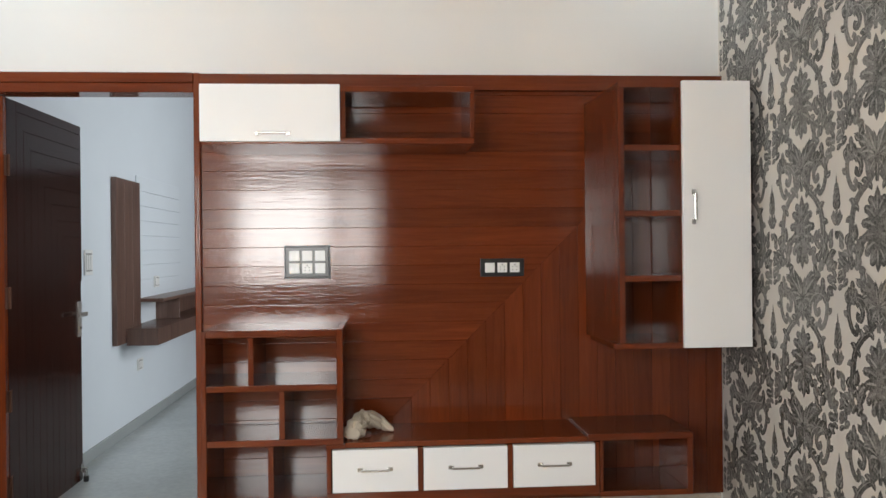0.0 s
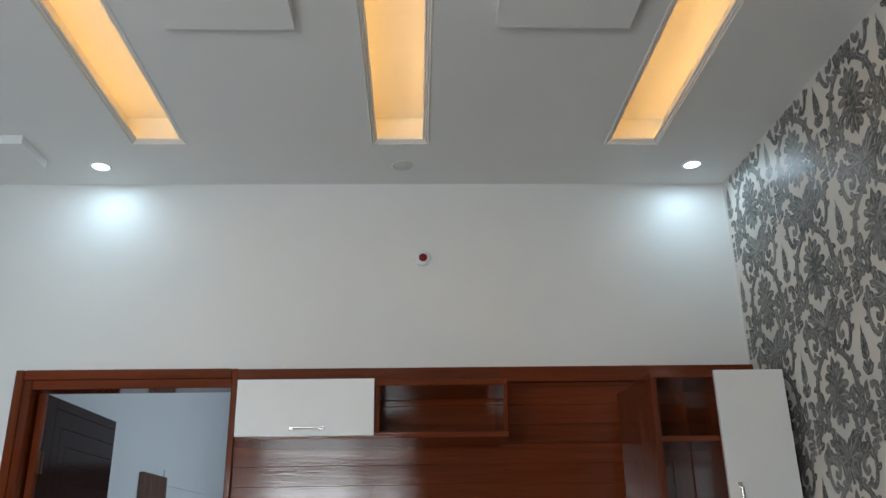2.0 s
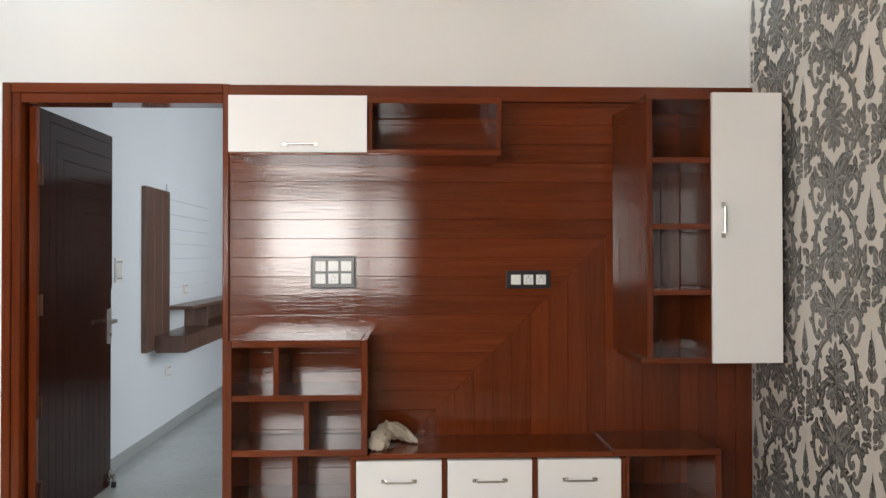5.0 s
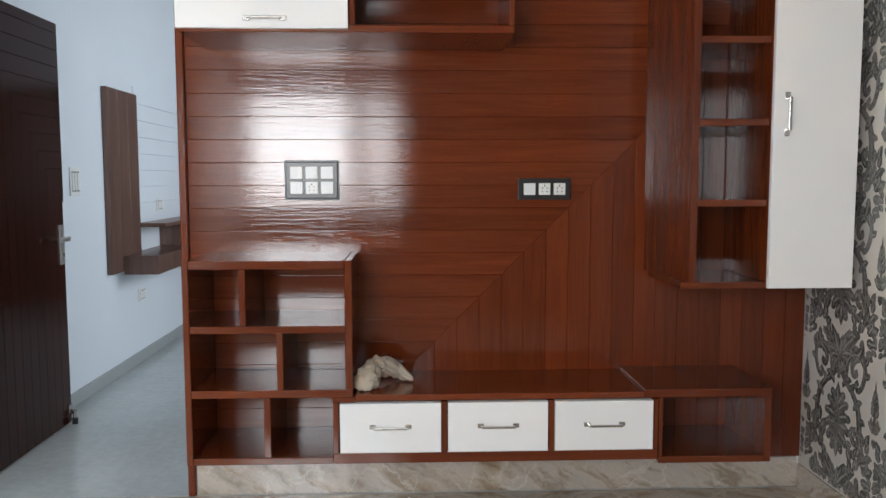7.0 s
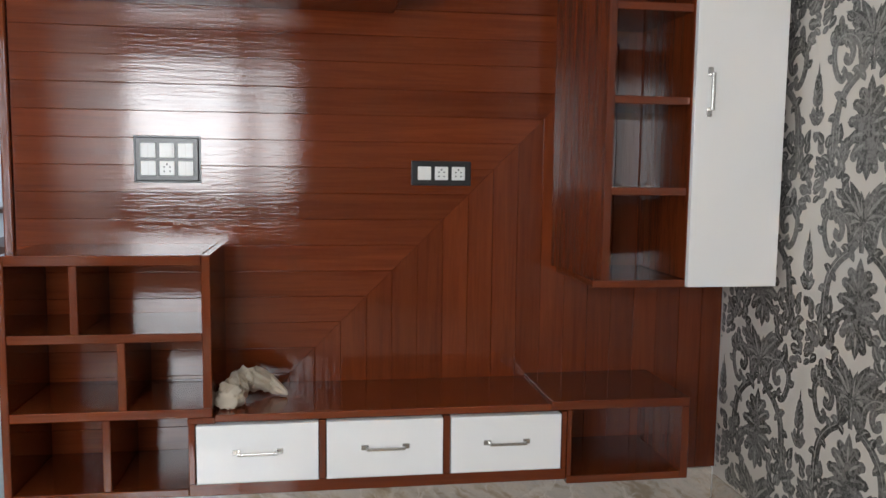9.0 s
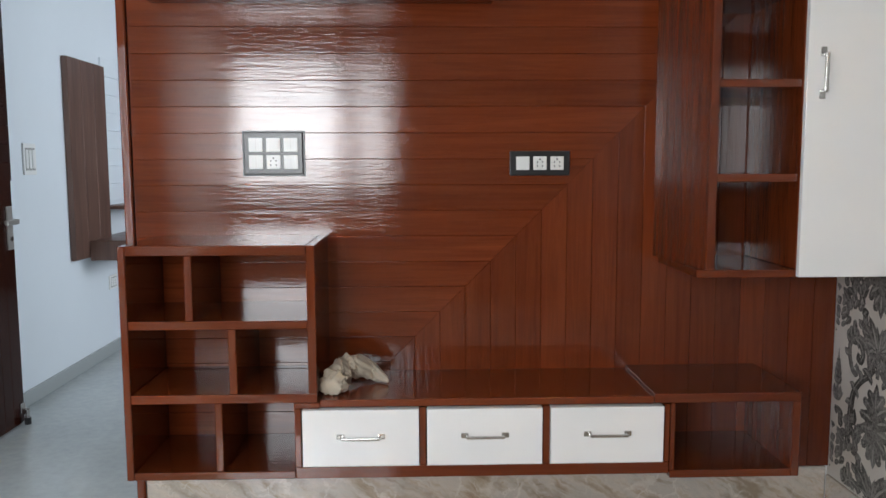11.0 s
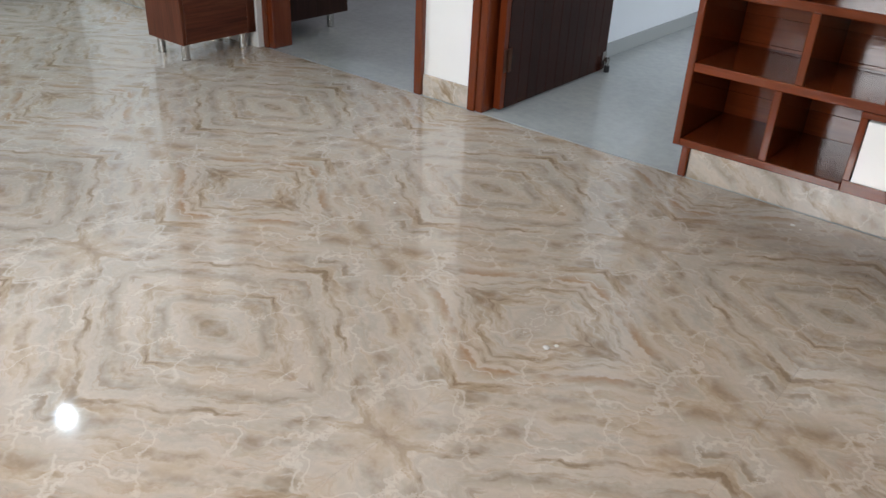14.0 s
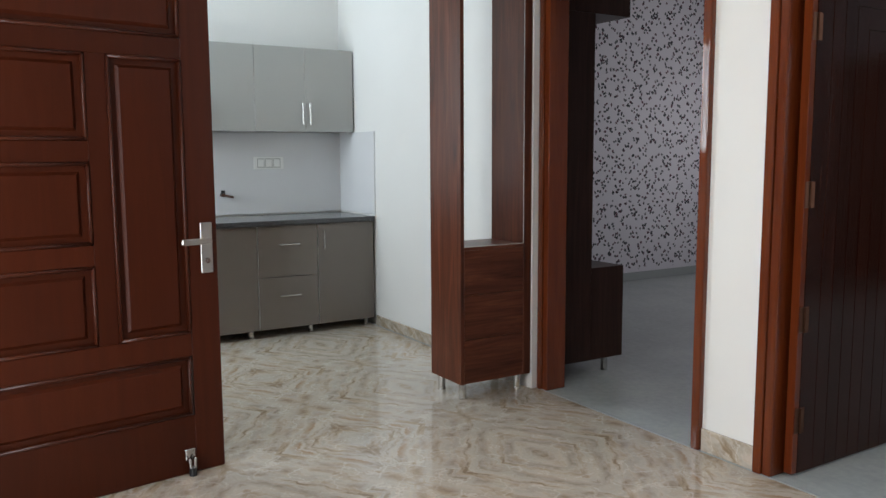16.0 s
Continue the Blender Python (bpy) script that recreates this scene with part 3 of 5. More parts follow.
# ---- door frames and leaves ----
def door_frame(name, x0, x1, top, left, right, y0, y1, label):
    """Stepped frame: face boards and a narrower rebate behind them."""
    t = thing(name, label, "door frame", (x0 + x1) / 2, 0, 0)
    c = (x0 + x1) / 2
    a, b = x0 - c, x1 - c
    part("jamb", boxes((a, a + left * 0.5, y0, y1, 0, top), bevel=0.004), M_TEAK_Z, t)
    part("jamb", boxes((a + left * 0.5 + 0.0005, a + left, y0 + 0.008, y1, 0, top - 0.045), bevel=0.004), M_TEAK_Z, t)
    part("jamb", boxes((b - right, b, y0, y1, 0, top - 0.001), bevel=0.004), M_TEAK_Z, t)
    part("head", boxes((a + left * 0.5 + 0.0005, b - right - 0.0005, y0, y1, top - 0.045, top), bevel=0.004), M_TEAK_X, t)
    part("head", boxes((a + left + 0.0005, b - right - 0.0005, y0 + 0.008, y1, top - 0.09, top - 0.0455), bevel=0.004), M_TEAK_X, t)
    return t


door_frame("door_frame", -1.035, -0.002, 2.136, 0.080, 0.03, -0.012, 0.125, "red-brown varnished teak door frame beside the panelling")
door_frame("door_frame", -2.412, -1.303, 2.136, 0.077, 0.045, -0.012, 0.125, "red-brown varnished teak door frame of the back bedroom")
door_frame("door_frame", EX0 - 0.02, EX1 + 0.02, 2.136, 0.08, 0.08, YE - WT - 0.01, YE + 0.012, "red-brown varnished teak frame of the entrance")


def lever(parent, a, sign, face, out, z, height=0.2):
    """Steel back plate with a lever; a: along the leaf, sign: way the lever points, out: side of the leaf."""
    f = lambda d: face + out * d
    part("lock_plate", boxes((a - 0.024, a + 0.024, min(f(0), f(0.008)), max(f(0), f(0.008)), z - height / 2, z + height / 2), bevel=0.002), M_STEEL, parent, "brushed steel lock plate")
    bm = rods(((a, f(0), z + 0.03), (a, f(0.045), z + 0.03), 0.009))
    add_box(bm, min(a, a + sign * 0.115), max(a, a + sign * 0.115), min(f(0.038), f(0.052)), max(f(0.038), f(0.052)), z + 0.018, z + 0.042, bevel=0.004)
    part("lever_handle", bm, M_STEEL, parent, "brushed steel lever")
    part("key_cylinder", rods(((a, f(0.008), z - 0.05), (a, f(0.013), z - 0.05), 0.011)), M_CHROME, parent)


def door_stop(parent, a, face, out):
    f = lambda d: face + out * d
    span = lambda d0, d1: (min(f(d0), f(d1)), max(f(d0), f(d1)))
    bm = boxes((a - 0.02, a + 0.02, *span(0, 0.006), 0.055, 0.10), (a - 0.016, a - 0.008, *span(0.006, 0.03), 0.05, 0.07), (a + 0.008, a + 0.016, *span(0.006, 0.03), 0.05, 0.07), bevel=0.002)
    add_rod(bm, (a - 0.009, f(0.024), 0.028), (a - 0.009, f(0.024), 0.064), 0.006)
    add_rod(bm, (a + 0.009, f(0.024), 0.028), (a + 0.009, f(0.024), 0.064), 0.006)
    stop = part("door_stop", bm, M_CHROME, parent, "chrome door stop")
    part("rubber_foot", rods(((a, f(0.024), -0.003), (a, f(0.024), 0.03), 0.015)), M_BLACK, stop)


def bedroom_leaf():
    """Leaf swung into the bedroom; its own x runs from the hinge to the free edge, its face looks along -y."""
    W, H = 0.905, 2.035
    t = thing("bedroom_door", "dark brown stained wooden door with nested grooves, wide open", "door", -0.912, 0.10, 0.006, 90)
    part("core", boxes((0, W, 0.004, 0.036, 0.004, H), bevel=0.002), M_DOOR_DARK, t)
    place = lambda a, b, d: (a, 0.004 - d, b)
    part("plank", board([(0, 0.004), (0.098, 0.004), (0.098, H), (0, H)], 0.005, place), M_DOOR_DARK, t)
    a, zt, k = 0.098, H, 0
    part("plank", board([(0.098, H - 0.05), (W, H - 0.05), (W, H), (0.098, H)], 0.005, place), M_DOOR_DARK, t)
    zt = H - 0.05
    while a < W - 0.05:
        b, zb = min(a + 0.078, W), zt - 0.084
        part("plank", board([(a, 0.004), (b, 0.004), (b, max(zb, 1.0)), (a, max(zt, 1.0))] if zt > 1.0 else [(a, 0.004), (b, 0.004), (b, 1.0), (a, 1.0)], 0.005, place), M_DOOR_DARK, t)
        if b < W - 0.02:
            part("plank", board([(a, zt), (b, zb), (W, zb), (W, zt)], 0.005, place), M_DOOR_DARK, t)
        a, zt = b, zb
    for z in (0.22, 0.62, 1.1, 1.72):
        part("hinge", boxes((-0.03, 0.028, -0.004, -0.0012, z - 0.05, z + 0.05), (-0.006, 0.006, -0.012, -0.004, z - 0.05, z + 0.05), bevel=0.001), M_BRASS, t, "brown painted steel hinge")
    part("edge_strip", boxes((-0.032, -0.001, 0.0, 0.036, 0.004, H), bevel=0.002), M_TEAK_Z, t)
    lever(t, W - 0.05, -1, -0.001, -1, 0.93, 0.2)
    door_stop(t, W - 0.03, -0.001, -1)
    return t


bedroom_leaf()


def entrance_leaf():
    """Panelled leaf; its own x runs from the free edge to the hinge, face along -y turned to the hall."""
    W, H, T = 1.075, 2.05, 0.04
    t = thing("entrance_door", "red-brown panelled wooden entrance door standing open", "door", -2.235, -1.772, 0.004, math.degrees(math.atan2(-0.98978, 0.14258)))
    rects = [(0.118, 0.945, 1.70, 1.94), (0.118, 0.395, 0.565, 1.625), (0.468, 0.945, 1.315, 1.625), (0.468, 0.945, 0.94, 1.24), (0.468, 0.945, 0.565, 0.865), (0.125, 0.945, 0.235, 0.475)]
    # stiles and rails around the sunk panels
    stile = lambda x0, x1, z0, z1, m: part("rail" if m is M_TEAK_X else "stile", boxes((x0, x1, -T + 0.0, 0.0, z0, z1), bevel=0.0015), M_ENTRY, t)
    stile(0, 0.118, 0, H, None)
    stile(0.945, W, 0, H, None)
    for z0, z1 in ((0, 0.235), (0.475, 0.565), (1.625, 1.70), (1.94, H)):
        stile(0.1182, 0.9448, z0, z1, M_TEAK_X)
    stile(0.395, 0.468, 0.5652, 1.6248, None)
    for z0, z1 in ((0.865, 0.94), (1.24, 1.315)):
        stile(0.4682, 0.9448, z0, z1, M_TEAK_X)
    for x0, x1, z0, z1 in rects:
        place = lambda a, b, d: (a, -0.012 + d, b)
        bm = boxes((x0 + 0.0005, x1 - 0.0005, -0.03, -0.012, z0 + 0.0005, z1 - 0.0005))
        p = part("panel", bm, M_ENTRY, t)
        part("raised_field", board([(x0 + 0.034, z0 + 0.034), (x1 - 0.034, z0 + 0.034), (x1 - 0.034, z1 - 0.034), (x0 + 0.034, z1 - 0.034)], 0.012, place, 0.0, 0.012), M_ENTRY, p)
        r = 0.007
        m = rods(((x0 + r, -0.001, z0 + r), (x1 - r, -0.001, z0 + r), r), ((x0 + r, -0.001, z1 - r), (x1 - r, -0.001, z1 - r), r),
                 ((x0 + r, -0.001, z0 + r), (x0 + r, -0.001, z1 - r), r), ((x1 - r, -0.001, z0 + r), (x1 - r, -0.001, z1 - r), r), sides=10)
        part("moulding", m, M_ENTRY_BEAD, p, smooth=True)
    lever(t, 0.045, 1, 0.0, 1, 0.90, 0.2)
    door_stop(t, 0.145, 0.0, 1)
    return t


entrance_leaf()


# ---- television wall: panelling ----
def panelling():
    t = thing("wall_panelling", "red-brown varnished teak panelling with mitred grooved boards", "wall panelling", 0, 0, 0)
    part("backing", boxes((-0.001, XR - 0.001, 0.006, YW - 0.0005, 0.126, 2.10)), M_TEAK_X, t)
    place = lambda a, b, d: (a, 0.006 - d, b)
    step, off, z0, zb, zt, xl, xr = 0.0886, 0.335, 1.329 - 0.0886 * 13, 0.127, 2.055, 0.0005, XR - 0.002
    rnd = random.Random(4)
    k = 0
    while True:
        za, zc = z0 + step * k, z0 + step * (k + 1)
        xa, xc = za + off, zc + off
        if xa > xr - 0.01:
            break
        flat = [(xl, za), (xa, za), (xc, zc), (xl, zc)]
        up = [(xa, zb), (xc, zb), (xc, zc), (xa, za)]
        for poly, m in ((flat, M_TEAK_X), (up, M_TEAK_Z)):
            for axis, limit, less in ((1, zt, True), (1, zb, False), (0, xr, True)):
                poly = clip(poly, axis, limit, less) if len(poly) > 2 else poly
            if len(poly) > 2 and abs(area_of(poly)) > 0.003:
                lean = 0.0009 * rnd.uniform(-1, 1)
                mid = sum(p[1] for p in poly) / len(poly)
                part("plank", board(poly, 0.007, lambda a, b, d: (a, 0.006 - d + (lean * (b - mid) / 0.09 if m is M_TEAK_X else lean * math.sin(a * 9)) * (d > 0.004), b)), m, t)
        k += 1
    part("cornice", boxes((-0.001, XR - 0.001, -0.026, YW - 0.001, 2.0565, 2.128), bevel=0.0015), M_TEAK_X, t)
    return t


panelling()


def bow_handle(parent, x, y, z, length, upright=False):
    """Chrome bar on two square feet, standing out along -y."""
    h = length / 2
    if upright:
        bm = boxes((x - 0.009, x + 0.009, y - 0.006, y, z - h, z - h + 0.026), (x - 0.009, x + 0.009, y - 0.006, y, z + h - 0.026, z + h), bevel=0.0015)
        add_box(bm, x - 0.004, x + 0.004, y - 0.024, y - 0.006, z - h + 0.018, z - h + 0.028, bevel=0.002)
        add_box(bm, x - 0.004, x + 0.004, y - 0.024, y - 0.006, z + h - 0.028, z + h - 0.018, bevel=0.002)
        add_box(bm, x - 0.006, x + 0.006, y - 0.030, y - 0.022, z - h + 0.018, z + h - 0.018, bevel=0.003, segments=2)
    else:
        bm = boxes((x - h, x - h + 0.022, y - 0.006, y, z - 0.008, z + 0.008), (x + h - 0.022, x + h, y - 0.006, y, z - 0.008, z + 0.008), bevel=0.0015)
        add_box(bm, x - h + 0.014, x - h + 0.024, y - 0.024, y - 0.006, z - 0.004, z + 0.004, bevel=0.002)
        add_box(bm, x + h - 0.024, x + h - 0.014, y - 0.024, y - 0.006, z - 0.004, z + 0.004, bevel=0.002)
        add_box(bm, x - h + 0.014, x + h - 0.014, y - 0.030, y - 0.022, z - 0.0045, z + 0.0045, bevel=0.003, segments=2)
    return part("handle", bm, M_CHROME, parent, "chrome bow handle")


B = -0.0015           # cabinets stand against the boards
DF = -0.36            # their front


def cubby_unit():
    t = thing("cubby_shelf", "red-brown teak shelf of open cubbies fixed to the panelling, scuffed edges", "shelf unit", 0.06, 0, 0)
    b = lambda *r: boxes(*r, bevel=0.002)
    x = lambda v: v - 0.06
    part("side", b((x(0.067), x(0.089), DF, B, 0.252, 0.980)), M_TEAK_Z, t)
    part("side", b((x(0.630), x(0.656), DF, B, 0.5215, 0.980)), M_TEAK_Z, t)
    part("top", b((x(0.0895), x(0.6295), DF - 0.004, B, 0.951, 0.981)), M_TEAK_X, t)
    part("shelf", b((x(0.0895), x(0.6295), DF + 0.002, B, 0.724, 0.750)), M_TEAK_X, t)
    part("shelf", b((x(0.0895), x(0.656), DF, B, 0.494, 0.521)), M_TEAK_X, t)
    part("base", b((x(0.0895), x(0.584), DF, B, 0.252, 0.276)), M_TEAK_X, t)
    part("divider", b((x(0.262), x(0.285), DF + 0.003, B, 0.7505, 0.9505)), M_TEAK_Z, t)
    part("divider", b((x(0.389), x(0.412), DF + 0.003, B, 0.5215, 0.7235)), M_TEAK_Z, t)
    part("divider", b((x(0.341), x(0.364), DF + 0.003, B, 0.2765, 0.4935)), M_TEAK_Z, t)
    return t


cubby_unit()


def drawer_unit():
    t = thing("drawer_cabinet", "low teak wall cabinet with three white gloss drawers", "cabinet", 0.585, 0, 0)
    x = lambda v: v - 0.585
    b = lambda *r: boxes(*r, bevel=0.002)
    part("top", b((x(0.664), x(1.70), DF, B, 0.479, 0.501)), M_TEAK_X, t)
    part("top", b((x(0.584), x(0.6635), DF - 0.004, B, 0.476, 0.4935)), M_TEAK_X, t)
    part("base", b((x(0.585), x(1.752), DF, B, 0.252, 0.290)), M_TEAK_X, t)
    for x0, x1 in ((0.585, 0.604), (0.968, 0.990), (1.353, 1.375), (1.736, 1.752)):
        part("stile", b((x(x0), x(x1), DF, B, 0.2905, 0.4755)), M_TEAK_Z, t)
    # Near-black sheet close behind the fronts paints the gaps between drawers as shade.
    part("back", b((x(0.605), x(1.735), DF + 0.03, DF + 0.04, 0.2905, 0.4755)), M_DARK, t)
    for x0, x1 in ((0.610, 0.968), (0.993, 1.350), (1.376, 1.729)):
        d = part("drawer", boxes((x(x0), x(x1), DF - 0.015, DF + 0.02, 0.296, 0.473), bevel=0.002, segments=2), M_WHITELAM, t, "white gloss drawer front")
        part("edging", boxes((x(x0 - 0.0015), x(x1 + 0.0015), DF - 0.013, DF - 0.002, 0.2940, 0.2958)), M_EDGE, d)
        bow_handle(d, x((x0 + x1) / 2), DF - 0.015, 0.390, 0.148)
    return t


drawer_unit()


def niche_unit():
    t = thing("open_niche_box", "open teak box at the end of the drawer cabinet", "shelf unit", 1.755, 0, 0)
    x = lambda v: v - 1.755
    b = lambda *r: boxes(*r, bevel=0.002)
    part("top", b((x(1.7005), x(2.163), DF - 0.008, B, 0.482, 0.511)), M_TEAK_X, t)
    part("side", b((x(1.7525), x(1.767), DF - 0.008, B, 0.2645, 0.4815)), M_TEAK_Z, t)
    part("side", b((x(2.137), x(2.163), DF - 0.008, B, 0.24, 0.4815)), M_TEAK_Z, t)
    part("base", b((x(1.7525), x(2.1365), DF - 0.008, B, 0.24, 0.264)), M_TEAK_X, t)
    return t


niche_unit()


def upper_unit():
    t = thing("upper_cabinet", "teak wall cabinet with a white gloss flap and an open shelf", "cabinet", 0.06, 0, 1.77)
    x, z = lambda v: v - 0.06, lambda v: v - 1.77
    F = -0.39
    b = lambda *r: boxes(*r, bevel=0.002)
    part("top", b((x(0.085), x(1.222), F, -0.0265, z(1.976), z(2.000))), M_TEAK_X, t)
    part("bottom", b((x(0.085), x(1.222), F, B, z(1.758), z(1.782))), M_TEAK_X, t)
    part("side", b((x(0.085), x(0.103), F, B, z(1.7825), z(1.9755))), M_TEAK_Z, t)
    part("divider", b((x(0.660), x(0.680), F, B, z(1.7825), z(1.9755))), M_TEAK_Z, t)
    part("side", b((x(1.203), x(1.222), F, B, z(1.7825), z(1.9755))), M_TEAK_Z, t)
    flap = part("flap_door", boxes((x(0.085), x(0.658), F - 0.02, F - 0.001, z(1.767), z(2.003)), bevel=0.002, segments=2), M_WHITELAM, t, "white gloss flap door")
    bow_handle(flap, x(0.382), F - 0.02, z(1.798), 0.145)
    return t


upper_unit()


def tall_unit():
    t = thing("tall_wall_cabinet", "tall teak wall shelf with a long white gloss door", "cabinet", 1.84, 0, 0.87)
    F = -0.395
    x, z = lambda v: v - 1.84, lambda v: v - 0.87
    b = lambda *r: boxes(*r, bevel=0.002)
    # splayed outer side
    bm = bmesh.new()
    pts = [(1.79, B), (1.812, B), (1.862, F), (1.838, F)]
    lo = [bm.verts.new((x(px), py, z(0.901))) for px, py in pts]
    hi = [bm.verts.new((x(px), py, z(1.998))) for px, py in pts]
    bm.faces.new(lo)
    bm.faces.new(hi)
    for i in range(4):
        j = (i + 1) % 4
        bm.faces.new((lo[i], lo[j], hi[j], hi[i]))
    part("side", bm, M_TEAK_Z, t)
    part("side", b((x(2.386), x(2.408), F, B, z(0.901), z(1.998))), M_TEAK_Z, t)
    part("divider", b((x(2.110), x(2.13), F, B, z(0.901), z(1.998))), M_TEAK_Z, t)
    part("top", boxes((x(1.838), x(2.408), F, -0.0265, z(1.9985), z(2.021)), bevel=0.0004), M_TEAK_X, t)
    part("bottom", b((x(1.81), x(2.408), F, B, z(0.877), z(0.9005))), M_TEAK_X, t)
    for s in (1.728, 1.446, 1.166):
        part("shelf", b((x(1.863), x(2.1095), F + 0.006, B, z(s), z(s + 0.024))), M_TEAK_X, t)
    d = part("tall_door", boxes((x(2.112), x(2.411), F - 0.021, F - 0.001, z(0.880), z(2.024)), bevel=0.002, segments=2), M_WHITELAM, t, "white gloss door")
    bow_handle(d, x(2.157), F - 0.021, z(1.484), 0.15, upright=True)
    return t


tall_unit()


# ---- sockets, sensor, cloth ----
def switch_plate(name, label, x0, x1, z0, z1, cols, rows_, wx, wz, modules, rough_rim=False):
    t = thing(name, label, "socket", (x0 + x1) / 2, -0.0012, (z0 + z1) / 2)
    w, h = (x1 - x0) / 2, (z1 - z0) / 2
    part("plate", boxes((-w, w, -0.011, 0.0, -h, h), bevel=0.003, segments=2), M_BLACK, t, "black plate")
    if rough_rim:
        part("back_box_rim", boxes((-w - 0.006, w + 0.006, -0.003, 0.0, -h - 0.006, h + 0.006), bevel=0.001), M_BLACK, t)
        for sx in (-1, 1):
            for sz in (-1, 0, 1):
                part("screw", rods(((sx * (w - 0.008), -0.0105, sz * (h - 0.008)), (sx * (w - 0.008), -0.0125, sz * (h - 0.008)), 0.004)), M_BLACK, t)
    for i in range(cols):
        for j in range(rows_):
            cx, cz = (i - (cols - 1) / 2) * wx[0], -(j - (rows_ - 1) / 2) * wz[0]
            m = part("module", boxes((cx - wx[1], cx + wx[1], -0.0145, -0.0105, cz - wz[1], cz + wz[1]), bevel=0.0015), M_PLASTIC, t, "white module")
            kind = modules[j][i]
            if kind == "socket":
                for hx, hz in ((-0.009, 0.004), (0.009, 0.004), (-0.009, -0.010), (0.009, -0.010), (0, 0.013)):
                    part("pin_hole", rods(((cx + hx, -0.0143, cz + hz), (cx + hx, -0.0149, cz + hz), 0.0026 if hz < 0.01 else 0.0032), sides=10), M_BLACK, m)
            elif kind == "dial":
                part("dial", rods(((cx, -0.0143, cz), (cx, -0.0185, cz), 0.019), sides=24), M_PLASTIC, m)
            elif kind == "double":
                part("seam", boxes((cx - 0.0005, cx + 0.0005, -0.0148, -0.0143, cz - wz[1], cz + wz[1])), M_EDGE, m)
    return t


switch_plate("switch_board", "black switch plate with six white modules on the panelling", 0.379, 0.579, 1.189, 1.331, 3, 2, (0.059, 0.024), (0.058, 0.024),
             (("double", "dial", "double"), ("double", "socket", "double")), True)
switch_plate("socket_plate", "black socket plate with three white modules on the panelling", 1.285, 1.492, 1.182, 1.266, 3, 1, (0.059, 0.023), (0.05, 0.023), (("plain", "socket", "socket"),))


def sensor():
    t = thing("ceiling_sensor", "small white wall base with a dark red round lens", "sensor", 0.872, YW - 0.0005, 2.69)
    bm = ring_mesh(bmesh.new(), [(0.0, 0.0), (0.040, 0.0), (0.041, 0.006), (0.036, 0.012), (0.030, 0.014), (0.0, 0.014)])
    bmesh.ops.rotate(bm, verts=bm.verts, cent=(0, 0, 0), matrix=Matrix.Rotation(radians(90), 3, "X"))
    part("base", bm, M_PLASTIC, t, smooth=True)
    bm = ring_mesh(bmesh.new(), [(0.020, 0.012), (0.0205, 0.018), (0.015, 0.022), (0.0, 0.023)])
    bmesh.ops.rotate(bm, verts=bm.verts, cent=(0, 0, 0), matrix=Matrix.Rotation(radians(90), 3, "X"))
    part("lens", bm, M_RED, t, "dark red lens", smooth=True)
    for sx in (-1, 1):
        part("ear", rods(((sx * 0.03, -0.004, -0.026), (sx * 0.03, -0.011, -0.026), 0.006)), M_PLASTIC, t)


sensor()


